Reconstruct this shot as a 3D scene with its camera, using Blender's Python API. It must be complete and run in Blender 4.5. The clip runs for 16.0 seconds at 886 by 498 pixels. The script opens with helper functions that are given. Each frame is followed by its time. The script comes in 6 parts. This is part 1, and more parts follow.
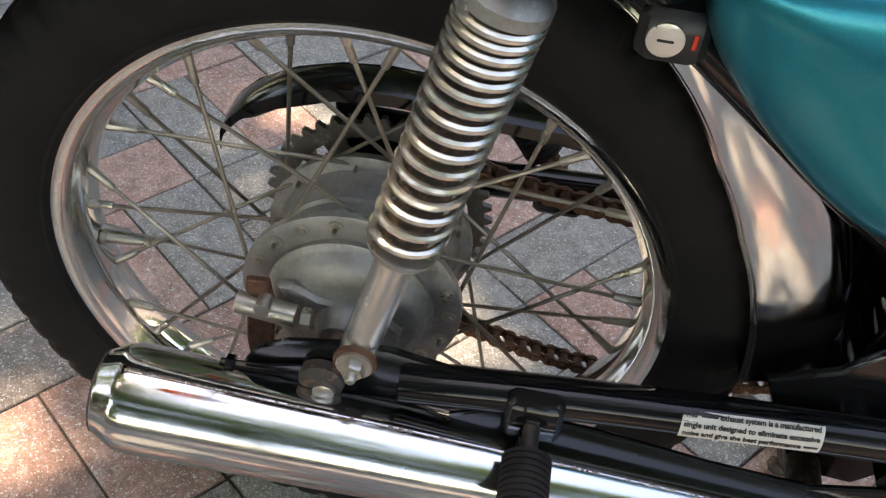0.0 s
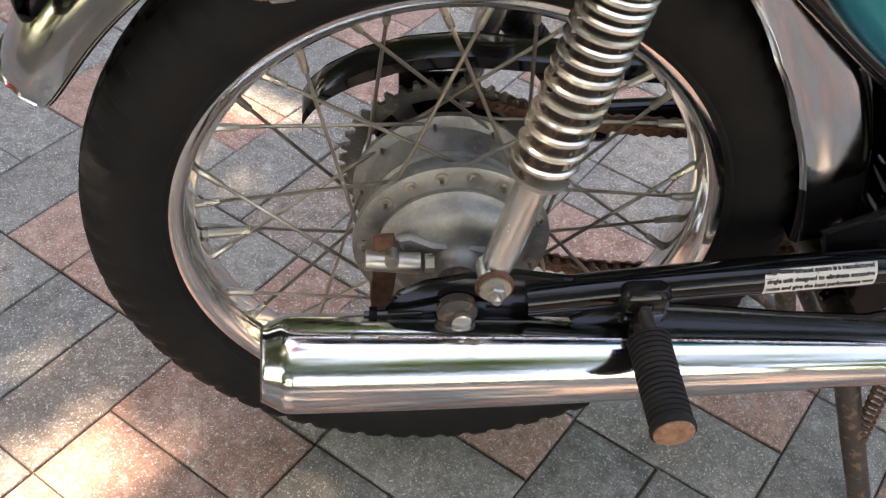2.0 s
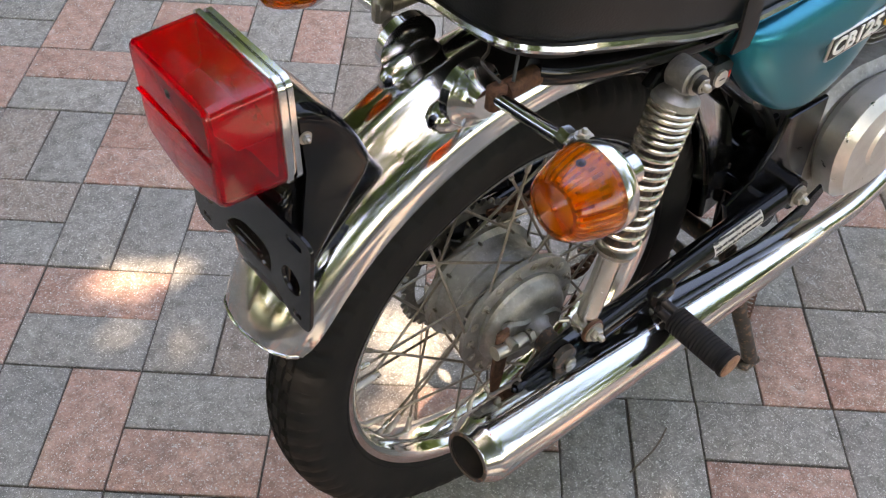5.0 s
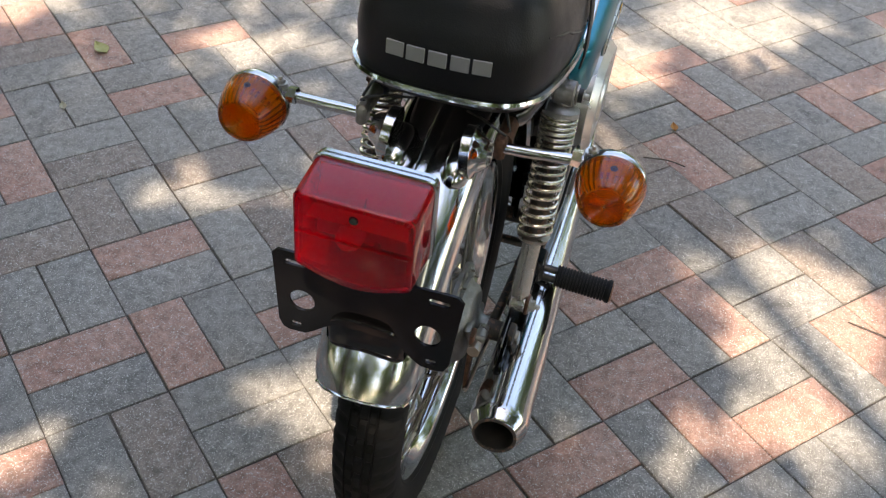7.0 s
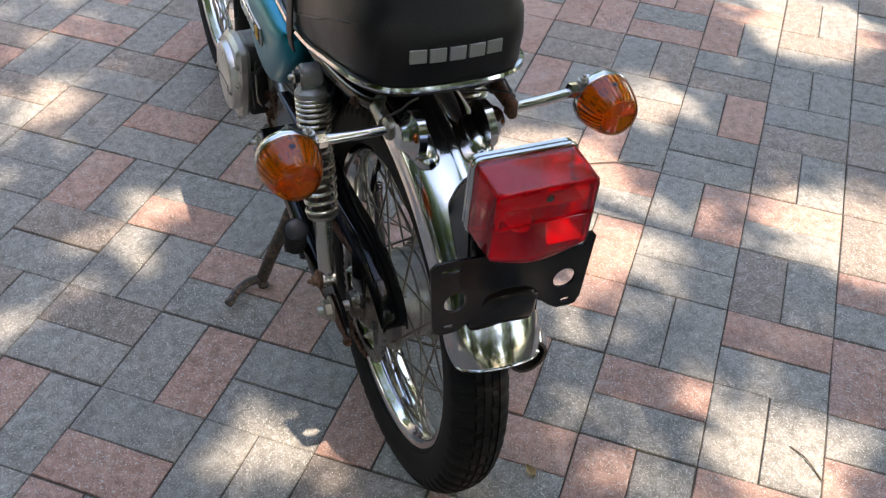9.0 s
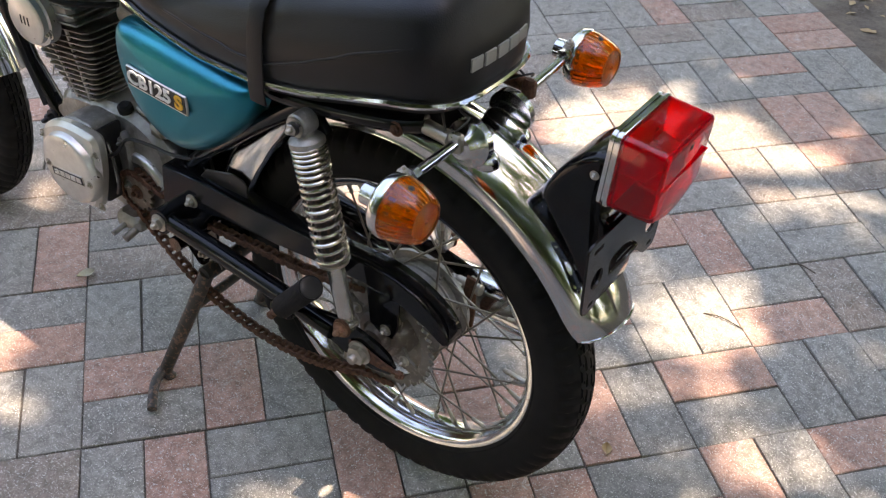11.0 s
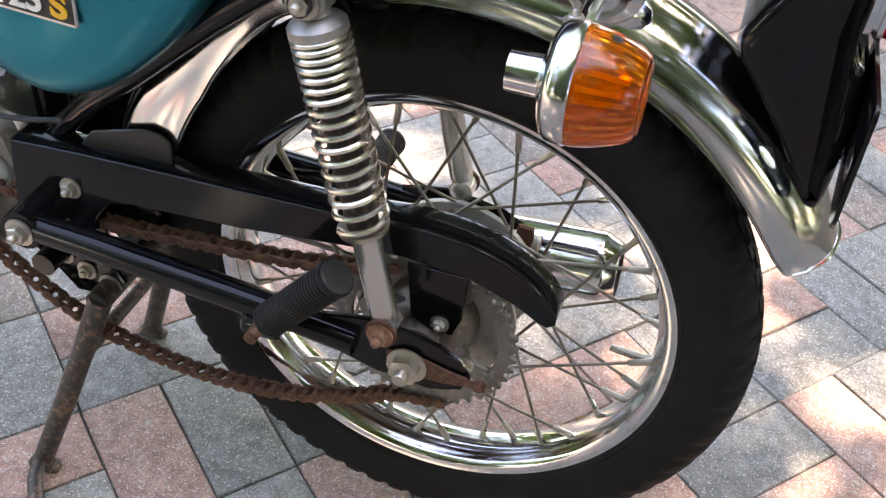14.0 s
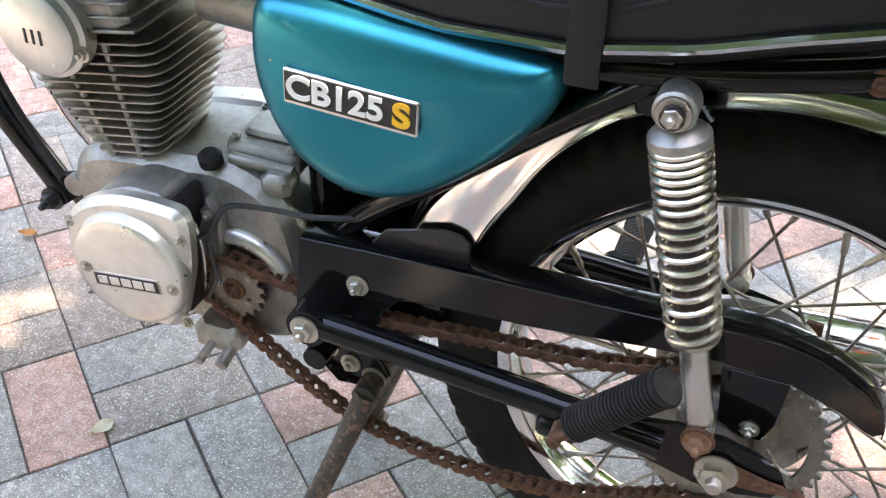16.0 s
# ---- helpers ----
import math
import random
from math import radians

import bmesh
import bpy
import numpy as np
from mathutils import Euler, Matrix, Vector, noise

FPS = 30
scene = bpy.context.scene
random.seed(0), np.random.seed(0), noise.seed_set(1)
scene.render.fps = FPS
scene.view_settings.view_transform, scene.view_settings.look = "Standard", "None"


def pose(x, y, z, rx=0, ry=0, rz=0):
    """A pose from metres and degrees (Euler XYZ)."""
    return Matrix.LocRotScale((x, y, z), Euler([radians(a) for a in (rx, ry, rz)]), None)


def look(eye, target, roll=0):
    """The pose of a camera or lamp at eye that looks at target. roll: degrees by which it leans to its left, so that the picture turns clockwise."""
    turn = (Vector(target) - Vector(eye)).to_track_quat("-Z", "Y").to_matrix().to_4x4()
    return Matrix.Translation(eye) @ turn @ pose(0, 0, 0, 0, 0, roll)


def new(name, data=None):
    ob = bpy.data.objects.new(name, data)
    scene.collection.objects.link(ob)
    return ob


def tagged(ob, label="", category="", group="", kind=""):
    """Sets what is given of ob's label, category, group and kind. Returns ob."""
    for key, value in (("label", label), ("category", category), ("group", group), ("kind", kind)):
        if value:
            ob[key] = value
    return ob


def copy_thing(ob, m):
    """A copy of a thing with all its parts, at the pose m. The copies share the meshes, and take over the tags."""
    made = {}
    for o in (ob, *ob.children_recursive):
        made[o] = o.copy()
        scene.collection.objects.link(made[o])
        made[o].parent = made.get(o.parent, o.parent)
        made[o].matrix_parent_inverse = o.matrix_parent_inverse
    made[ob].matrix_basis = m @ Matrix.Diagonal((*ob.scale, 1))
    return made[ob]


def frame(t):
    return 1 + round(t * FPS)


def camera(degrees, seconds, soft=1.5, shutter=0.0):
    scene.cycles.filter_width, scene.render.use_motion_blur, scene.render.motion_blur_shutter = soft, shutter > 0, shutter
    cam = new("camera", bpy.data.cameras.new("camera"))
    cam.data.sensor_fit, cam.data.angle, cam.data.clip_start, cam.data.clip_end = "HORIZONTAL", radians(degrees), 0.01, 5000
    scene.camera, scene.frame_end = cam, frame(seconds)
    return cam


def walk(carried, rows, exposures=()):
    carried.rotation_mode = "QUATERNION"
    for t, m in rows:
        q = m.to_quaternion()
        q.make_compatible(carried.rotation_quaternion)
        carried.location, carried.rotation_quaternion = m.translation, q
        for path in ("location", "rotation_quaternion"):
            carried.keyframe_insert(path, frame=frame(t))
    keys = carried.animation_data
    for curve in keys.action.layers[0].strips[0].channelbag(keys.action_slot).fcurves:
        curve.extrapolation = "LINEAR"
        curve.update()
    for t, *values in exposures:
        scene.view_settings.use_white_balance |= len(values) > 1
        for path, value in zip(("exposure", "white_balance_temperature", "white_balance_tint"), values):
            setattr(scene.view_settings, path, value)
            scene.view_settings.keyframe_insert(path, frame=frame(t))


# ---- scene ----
cam = camera(46.29, 16.0, soft=1.25)
PATH = [
    (0.0, (0.0958, -0.5446, 0.8809), (0.0469, 0.1696, 0.1827), 7.41),
    (0.5, (0.1168, -0.5807, 0.8839), (0.0664, 0.1352, 0.1876), 4.99),
    (1.0, (0.0689, -0.6142, 0.8918), (0.0678, 0.1029, 0.1948), 5.27),
    (1.5, (-0.0047, -0.6370, 0.8982), (0.0429, 0.0755, 0.1982), 4.96),
    (2.0, (-0.0941, -0.6468, 0.9123), (0.0084, 0.0612, 0.2136), 4.69),
    (2.5, (-0.1755, -0.6468, 0.9351), (-0.0243, 0.0598, 0.2438), 3.83),
    (3.0, (-0.2393, -0.6325, 0.9646), (-0.0468, 0.0654, 0.2748), 2.20),
    (3.5, (-0.2973, -0.5912, 1.0171), (-0.0553, 0.0680, 0.3052), 1.23),
    (4.0, (-0.3792, -0.5797, 1.0699), (-0.0623, 0.0428, 0.3544), 1.94),
    (4.2, (-0.4235, -0.5899, 1.0936), (-0.0716, 0.0235, 0.3865), 2.49),
    (6.3, (-0.8407, -0.4267, 1.2871), (-0.1868, -0.0943, 0.6075), 4.69),
    (6.5, (-0.8867, -0.3787, 1.2957), (-0.2019, -0.0918, 0.6258), 5.29),
    (7.0, (-0.9972, -0.2447, 1.3205), (-0.2583, -0.0722, 0.6691), 5.77),
    (7.5, (-1.0639, -0.1197, 1.3257), (-0.3023, -0.0536, 0.6811), 3.63),
    (7.6, (-1.0568, -0.0771, 1.3326), (-0.3006, -0.0414, 0.6793), 3.35),
    (8.0, (-1.0753, 0.0522, 1.3556), (-0.3247, -0.0079, 0.6976), 3.18),
    (8.5, (-1.0709, 0.2324, 1.3673), (-0.3417, 0.0424, 0.7098), 2.97),
    (9.0, (-1.0379, 0.4041, 1.3684), (-0.3455, 0.0932, 0.7173), 3.52),
    (9.2, (-1.0195, 0.4540, 1.3643), (-0.3432, 0.1026, 0.7170), 2.89),
    (11.3, (-0.5755, 0.8821, 1.3615), (-0.1866, 0.2278, 0.7129), 2.57),
    (11.5, (-0.5326, 0.8712, 1.3379), (-0.1659, 0.2045, 0.6890), 2.24),
    (12.0, (-0.4464, 0.8395, 1.2702), (-0.1303, 0.1431, 0.6259), 2.33),
    (12.5, (-0.3611, 0.7958, 1.1994), (-0.1043, 0.0763, 0.5541), 3.68),
    (13.0, (-0.3109, 0.7759, 1.1308), (-0.0900, 0.0367, 0.4946), 4.60),
    (13.5, (-0.2568, 0.7509, 1.0593), (-0.0515, 0.0046, 0.4262), 4.74),
    (14.0, (-0.1969, 0.7196, 0.9981), (0.0103, -0.0209, 0.3588), 4.31),
    (14.5, (-0.1411, 0.7167, 0.9708), (0.0814, -0.0114, 0.3224), 3.66),
    (15.0, (-0.0773, 0.7293, 0.9666), (0.1730, 0.0128, 0.3154), 2.39),
    (15.5, (-0.0172, 0.7435, 0.9871), (0.2683, 0.0286, 0.3488), 0.98),
    (16.0, (0.0182, 0.7463, 1.0168), (0.2935, 0.0024, 0.4078), 1.26),
]
EXPOSURES = [(0.0, 3.08, 8800, 20), (2.0, 3.40, 9200, 25), (4.2, 3.45, 9200, 25), (6.3, 2.82, 8500, 19), (7.0, 2.60, 8200, 18), (7.5, 2.58, 8100, 18), (9.2, 2.68, 7800, 19), (11.3, 3.16, 8500, 23), (13.0, 3.62, 8600, 24), (14.5, 3.96, 8400, 24), (16.0, 4.16, 8300, 21)]
walk(cam, [(t, look(eye, target, roll)) for t, eye, target, roll in PATH], EXPOSURES)

# ---- world, sun, exposure ----
SUN_WAY = Vector((-0.509, -0.113, 0.853)).normalized()     # towards the sun
world = bpy.data.worlds.new("sky_world")
scene.world = world
world.use_nodes = True
sky = world.node_tree.nodes.new("ShaderNodeTexSky")
sky.sky_type = "NISHITA"
sky.sun_disc = False
sky.sun_elevation = math.asin(SUN_WAY.z)
sky.sun_rotation = math.atan2(SUN_WAY.x, SUN_WAY.y)
world.node_tree.links.new(sky.outputs[0], world.node_tree.nodes["Background"].inputs[0])
world.node_tree.nodes["Background"].inputs[1].default_value = 0.15
sun = new("sun", bpy.data.lights.new("sun", "SUN"))
sun.data.energy, sun.data.angle, sun.data.color = 2.0, radians(0.53), (1.0, 0.96, 0.90)
sun.matrix_world = look(SUN_WAY * 30, (0, 0, 0))


# ---- materials ----
class Mat:
    """A node material with a few shorthands."""

    def __init__(self, name, base=(0.5, 0.5, 0.5), rough=0.5, metal=0.0, **more):
        self.m = bpy.data.materials.new(name)
        self.m.use_nodes = True
        self.t = self.m.node_tree
        self.b = self.t.nodes["Principled BSDF"]
        self.put("Base Color", (*base, 1))
        self.put("Roughness", rough)
        self.put("Metallic", metal)
        for key, value in more.items():
            self.put(key.replace("_", " "), value)
        tc = self.node("ShaderNodeTexCoord")
        self.co = tc.outputs["Object"]

    def node(self, kind, **props):
        n = self.t.nodes.new(kind)
        for key, value in props.items():
            if key == "blend":
                n.blend_type = value
            elif key == "data":
                n.data_type = value
            elif key == "op":
                n.operation = value
        return n

    def put(self, key, value):
        if isinstance(value, bpy.types.NodeSocket):
            self.t.links.new(value, self.b.inputs[key])
        else:
            self.b.inputs[key].default_value = value

    def noise(self, scale, detail=4.0, rough=0.6, co=None):
        n = self.node("ShaderNodeTexNoise")
        n.inputs["Scale"].default_value = scale
        n.inputs["Detail"].default_value = detail
        n.inputs["Roughness"].default_value = rough
        self.t.links.new(co or self.co, n.inputs["Vector"])
        return n.outputs["Fac"]

    def ramp(self, fac, *stops):
        n = self.node("ShaderNodeValToRGB")
        while len(n.color_ramp.elements) < len(stops):
            n.color_ramp.elements.new(0.5)
        for e, (p, c) in zip(n.color_ramp.elements, stops):
            e.position = p
            e.color = (*c, 1) if len(c) == 3 else c
        self.t.links.new(fac, n.inputs[0])
        return n.outputs[0]

    def grey(self, fac, p0, v0, p1, v1):
        return self.ramp(fac, (p0, (v0,) * 3), (p1, (v1,) * 3))

    def mix(self, fac, a, b, blend="MIX"):
        n = self.node("ShaderNodeMix", data="RGBA", blend=blend)
        for socket, value in ((n.inputs[0], fac), (n.inputs[6], a), (n.inputs[7], b)):
            if isinstance(value, bpy.types.NodeSocket):
                self.t.links.new(value, socket)
            elif isinstance(value, float):
                socket.default_value = value
            else:
                socket.default_value = (*value, 1)
        return n.outputs[2]

    def bump(self, height, strength=0.3, distance=0.001):
        n = self.node("ShaderNodeBump")
        n.inputs["Strength"].default_value = strength
        n.inputs["Distance"].default_value = distance
        self.t.links.new(height, n.inputs["Height"])
        self.put("Normal", n.outputs[0])
        return self


def make_chrome():
    k = Mat("chrome", (0.60, 0.605, 0.60), 0.08, 1.0)
    rust = k.ramp(k.noise(260, 3), (0.68, (0, 0, 0)), (0.75, (1, 1, 1)))
    big = k.ramp(k.noise(14, 3), (0.54, (0, 0, 0)), (0.72, (1, 1, 1)))
    spots = k.mix(1.0, rust, big, "MULTIPLY")
    k.put("Base Color", k.mix(spots, (0.55, 0.56, 0.56), (0.16, 0.09, 0.05)))
    k.put("Roughness", k.grey(k.noise(60, 4), 0.35, 0.07, 0.75, 0.19))
    k.put("Metallic", k.mix(spots, (1, 1, 1), (0.1, 0.1, 0.1)))
    return k.bump(k.noise(40, 2), 0.04).m


def make_pitted():
    """Chrome broken by many small rust pits."""
    k = Mat("pitted_chrome", (0.55, 0.55, 0.54), 0.2, 1.0)
    pits = k.mix(1.0, k.ramp(k.noise(240, 3), (0.50, (0, 0, 0)), (0.56, (1, 1, 1))), k.ramp(k.noise(35, 3), (0.40, (0, 0, 0)), (0.55, (1, 1, 1))), "MULTIPLY")
    k.put("Base Color", k.mix(pits, (0.36, 0.36, 0.35), (0.10, 0.055, 0.04)))
    k.put("Metallic", k.mix(pits, (1, 1, 1), (0.0, 0.0, 0.0)))
    k.put("Roughness", k.mix(pits, (0.12, 0.12, 0.12), (0.8, 0.8, 0.8)))
    return k.bump(k.noise(240, 3), 0.3).m


def make_worn_chrome():
    """Pitted rim steel with dull patches."""
    k = Mat("worn_chrome", (0.62, 0.61, 0.58), 0.25, 1.0)
    dirt = k.ramp(k.noise(90, 6, 0.7), (0.58, (0, 0, 0)), (0.76, (1, 1, 1)))
    k.put("Base Color", k.mix(dirt, (0.64, 0.64, 0.63), (0.32, 0.27, 0.22)))
    k.put("Roughness", k.grey(k.noise(30, 5), 0.3, 0.03, 0.75, 0.16))
    return k.bump(k.noise(300, 3), 0.05).m


def make_paint(name, base, rough, chip=0.6, chip_colour=(0.12, 0.07, 0.05), metal=0.0, coat=0.0, gloss=0.5):
    k = Mat(name, base, rough, metal, Coat_Weight=coat, Coat_Roughness=0.06, Specular_IOR_Level=gloss)
    chips = k.ramp(k.noise(120, 5, 0.65), (chip + 0.08, (0, 0, 0)), (chip + 0.12, (1, 1, 1)))
    dust = k.grey(k.noise(18, 5), 0.4, 0.0, 0.85, 0.16)
    c = k.mix(dust, base, tuple(0.75 * v + 0.015 for v in base))
    k.put("Base Color", k.mix(chips, c, chip_colour))
    k.put("Roughness", k.grey(k.noise(25, 5), 0.3, rough * 0.7, 0.8, min(1, rough * 1.6)))
    return k.bump(k.noise(220, 3), 0.05).m


def make_alloy(name, base, rough, dirt=0.5):
    k = Mat(name, base, rough, 0.85)
    stain = k.ramp(k.noise(22, 6, 0.7), (0.4, (0, 0, 0)), (0.75, (dirt,) * 3))
    c = k.mix(stain, base, (0.12, 0.105, 0.09))
    oxide = k.ramp(k.noise(140, 6, 0.7), (0.55, (0, 0, 0)), (0.72, (0.5, 0.5, 0.5)))
    k.put("Base Color", k.mix(oxide, c, (0.55, 0.53, 0.48)))
    k.put("Roughness", k.grey(k.noise(45, 5), 0.3, rough * 0.75, 0.75, min(1, rough * 1.5)))
    return k.bump(k.noise(300, 6, 0.7), 0.30, 0.0007).m


def make_rust(name, dark, light, rough=0.85):
    k = Mat(name, dark, rough, 0.15)
    k.put("Base Color", k.mix(k.grey(k.noise(150, 6, 0.7), 0.35, 0.0, 0.7, 1.0), dark, light))
    return k.bump(k.noise(500, 5), 0.5, 0.0008).m


def make_rubber(name, base, dust):
    k = Mat(name, base, 0.75, Specular_IOR_Level=0.22)
    c = k.mix(k.grey(k.noise(20, 6, 0.65), 0.4, 0.0, 0.8, 0.9), base, dust)
    k.put("Base Color", c)
    return k.bump(k.noise(420, 3), 0.22, 0.0006).m


def make_vinyl():
    k = Mat("black_vinyl", (0.008, 0.008, 0.009), 0.42, Specular_IOR_Level=0.32)
    k.put("Roughness", k.grey(k.noise(14, 5), 0.3, 0.33, 0.75, 0.52))
    v = k.node("ShaderNodeTexVoronoi")
    v.inputs["Scale"].default_value = 520
    k.t.links.new(k.co, v.inputs["Vector"])
    return k.bump(v.outputs["Distance"], 0.25, 0.0006).m


def make_teal():
    k = Mat("teal_paint", (0.0, 0.19, 0.24), 0.34, 0.9, Coat_Weight=0.16, Coat_Roughness=0.04, Specular_IOR_Level=0.05)
    flake = k.grey(k.noise(2600, 1), 0.3, 0.0, 0.75, 1.0)
    c = k.mix(flake, (0.0, 0.168, 0.228), (0.0, 0.225, 0.300))
    chip = k.ramp(k.noise(38, 2), (0.755, (0, 0, 0)), (0.765, (1, 1, 1)))
    k.put("Base Color", k.mix(chip, c, (0.35, 0.30, 0.20)))
    return k.bump(k.noise(30, 2), 0.02).m


def make_lens(name, base, weight):
    k = Mat(name, base, 0.07, 0.0, IOR=1.47, Transmission_Weight=weight)
    k.put("Roughness", k.grey(k.noise(40, 4), 0.3, 0.02, 0.8, 0.07))
    return k.bump(k.noise(70, 2), 0.02).m


def make_paver(name, a, b, c, island=False):
    """Concrete paver: fine sand with pale chippings; each one differs a little."""
    k = Mat(name, a, 0.85)
    geo = k.node("ShaderNodeNewGeometry")
    if island:
        pick = geo.outputs["Random Per Island"]
        k.co = geo.outputs["Position"]
    else:
        pick = k.node("ShaderNodeObjectInfo").outputs["Random"]
        k.co = geo.outputs["Position"]
    body = k.mix(pick, a, b)
    cloud = k.grey(k.noise(9, 5, 0.65), 0.3, 0.0, 0.75, 1.0)
    body = k.mix(cloud, body, c)
    sand = k.grey(k.noise(330, 4, 0.75), 0.3, 0.62, 0.72, 1.30)
    body = k.mix(1.0, body, sand, "MULTIPLY")
    mottle = k.grey(k.noise(48, 6, 0.7), 0.32, 0.62, 0.70, 1.3)
    body = k.mix(1.0, body, mottle, "MULTIPLY")
    chips = k.ramp(k.noise(230, 2, 0.5), (0.615, (0, 0, 0)), (0.68, (0.85, 0.85, 0.85)))
    body = k.mix(chips, body, (0.50, 0.48, 0.43))
    # pale drag marks and dried efflorescence
    long = k.node("ShaderNodeMapping")
    long.inputs["Rotation"].default_value = (0, 0, 0.9)
    long.inputs["Scale"].default_value = (1.0, 0.40, 1.0)
    k.t.links.new(k.co, long.inputs["Vector"])
    scuff = k.ramp(k.noise(34, 8, 0.78, co=long.outputs[0]), (0.575, (0, 0, 0)), (0.72, (0.7, 0.7, 0.7)))
    body = k.mix(scuff, body, (0.54, 0.51, 0.46))
    stain = k.ramp(k.noise(6.5, 4), (0.62, (0, 0, 0)), (0.72, (0.55, 0.55, 0.55)))
    body = k.mix(stain, body, (0.07, 0.065, 0.06))
    oil = k.ramp(k.noise(17, 3), (0.70, (0, 0, 0)), (0.76, (0.6, 0.6, 0.6)))
    body = k.mix(oil, body, (0.06, 0.055, 0.05))
    grit = k.ramp(k.noise(520, 1, 0.5), (0.665, (0, 0, 0)), (0.70, (1, 1, 1)))
    k.put("Base Color", k.mix(grit, body, (0.72, 0.70, 0.66)))
    return k.bump(k.noise(260, 5, 0.75), 0.8, 0.0022).m


def make_soil(name, a, b, scale):
    k = Mat(name, a, 0.95)
    geo = k.node("ShaderNodeNewGeometry")
    k.co = geo.outputs["Position"]
    c = k.mix(k.grey(k.noise(scale, 7, 0.7), 0.35, 0.0, 0.7, 1.0), a, b)
    k.put("Base Color", k.mix(k.grey(k.noise(scale * 9, 4), 0.5, 0.0, 0.75, 0.7), c, tuple(1.9 * v for v in b)))
    return k.bump(k.noise(scale * 5, 6, 0.7), 0.7, 0.01).m


def make_leaf(name, a, b):
    k = Mat(name, a, 0.5, Transmission_Weight=0.0)
    geo = k.node("ShaderNodeNewGeometry")
    k.put("Base Color", k.mix(geo.outputs["Random Per Island"], a, b))
    # light that comes through the blade
    glow = k.node("ShaderNodeBsdfTranslucent")
    k.t.links.new(k.mix(geo.outputs["Random Per Island"], (0.13, 0.21, 0.05), (0.22, 0.30, 0.09)), glow.inputs[0])
    both = k.node("ShaderNodeMixShader")
    both.inputs[0].default_value = 0.45
    k.t.links.new(k.b.outputs[0], both.inputs[1])
    k.t.links.new(glow.outputs[0], both.inputs[2])
    k.t.links.new(both.outputs[0], k.t.nodes["Material Output"].inputs["Surface"])
    return k.m


CHROME = make_chrome()
RIM = make_worn_chrome()
PITTED = make_pitted()
BLACK = make_paint("black_paint", (0.0045, 0.0045, 0.005), 0.08, 0.66, coat=0.0, gloss=0.26)
SATIN = make_paint("satin_black_paint", (0.010, 0.010, 0.011), 0.42, 0.6)
STAND = make_paint("rusty_black_paint", (0.030, 0.025, 0.021), 0.5, 0.46, (0.13, 0.075, 0.048))
ALLOY = make_alloy("cast_alloy", (0.36, 0.355, 0.335), 0.48, 0.8)
DULL = make_alloy("dull_sprocket_steel", (0.19, 0.185, 0.17), 0.48, 0.85)
GREASY = make_alloy("greasy_steel", (0.20, 0.17, 0.145), 0.5, 0.9)
SPOKE = make_alloy("spoke_steel", (0.27, 0.24, 0.20), 0.38, 0.7)
FINS = make_alloy("fin_alloy", (0.31, 0.295, 0.27), 0.40, 0.95)
POLISHED = make_alloy("polished_alloy", (0.66, 0.65, 0.61), 0.34, 0.28)
ZINC = make_alloy("zinc_steel", (0.46, 0.43, 0.37), 0.32, 0.5)
SPRING = make_alloy("spring_steel", (0.70, 0.66, 0.57), 0.17, 0.35)
RUST = make_rust("rust", (0.055, 0.024, 0.014), (0.17, 0.075, 0.042))
RUSTNUT = make_rust("rusty_nut", (0.16, 0.07, 0.04), (0.36, 0.20, 0.12), 0.6)
TYRE = make_rubber("tyre_rubber", (0.0045, 0.0045, 0.0045), (0.013, 0.012, 0.011))
GRIP = make_rubber("grip_rubber", (0.009, 0.009, 0.010), (0.025, 0.023, 0.021))
VINYL = make_vinyl()
TEAL = make_teal()
AMBER = make_lens("amber_lens", (1.0, 0.27, 0.004), 0.88)
RED = make_lens("red_lens", (0.94, 0.0, 0.012), 0.90)
WHITE = make_paint("white_enamel", (0.75, 0.75, 0.72), 0.4, 0.75)
YELLOW = make_paint("yellow_enamel", (0.80, 0.42, 0.02), 0.4, 0.75)
PALE = make_paint("pale_print", (0.27, 0.27, 0.26), 0.6, 0.75)
STICKER = make_paint("aged_sticker", (0.50, 0.48, 0.43), 0.5, 0.7)
INK = make_paint("black_ink", (0.02, 0.02, 0.02), 0.6, 0.8)
DARK = make_paint("dark_bore", (0.01, 0.009, 0.008), 0.9, 0.8, coat=0.0)
REDDOT = make_paint("red_enamel", (0.6, 0.03, 0.015), 0.4, 0.8)
BEIGE = make_alloy("satin_steel", (0.58, 0.565, 0.53), 0.20, 0.22)


# ---- building helpers ----
def part(name, bm, material, parent=None, label="", smooth=40):
    """Links a bmesh (or a mesh) as one mesh object under a thing or a part."""
    if isinstance(bm, bpy.types.Mesh):
        me = bm
    else:
        bmesh.ops.recalc_face_normals(bm, faces=bm.faces)
        me = bpy.data.meshes.new(name)
        bm.to_mesh(me)
        bm.free()
        me.polygons.foreach_set("use_smooth", [True] * len(me.polygons))
        me.set_sharp_from_angle(angle=radians(smooth))
    if not me.materials:
        me.materials.append(material)
    ob = new(name, me)
    ob.parent = parent
    return tagged(ob, label) if label else ob


def thing(name, label, category, group="", kind="", m=None):
    ob = new(name)
    ob.empty_display_size = 0.1
    if m is not None:
        ob.matrix_basis = m
    return tagged(ob, label, category, group, kind)


def add(bm, verts, faces):
    vs = [bm.verts.new(v) for v in verts]
    for f in faces:
        try:
            bm.faces.new([vs[i] for i in f])
        except ValueError:
            pass
    return vs


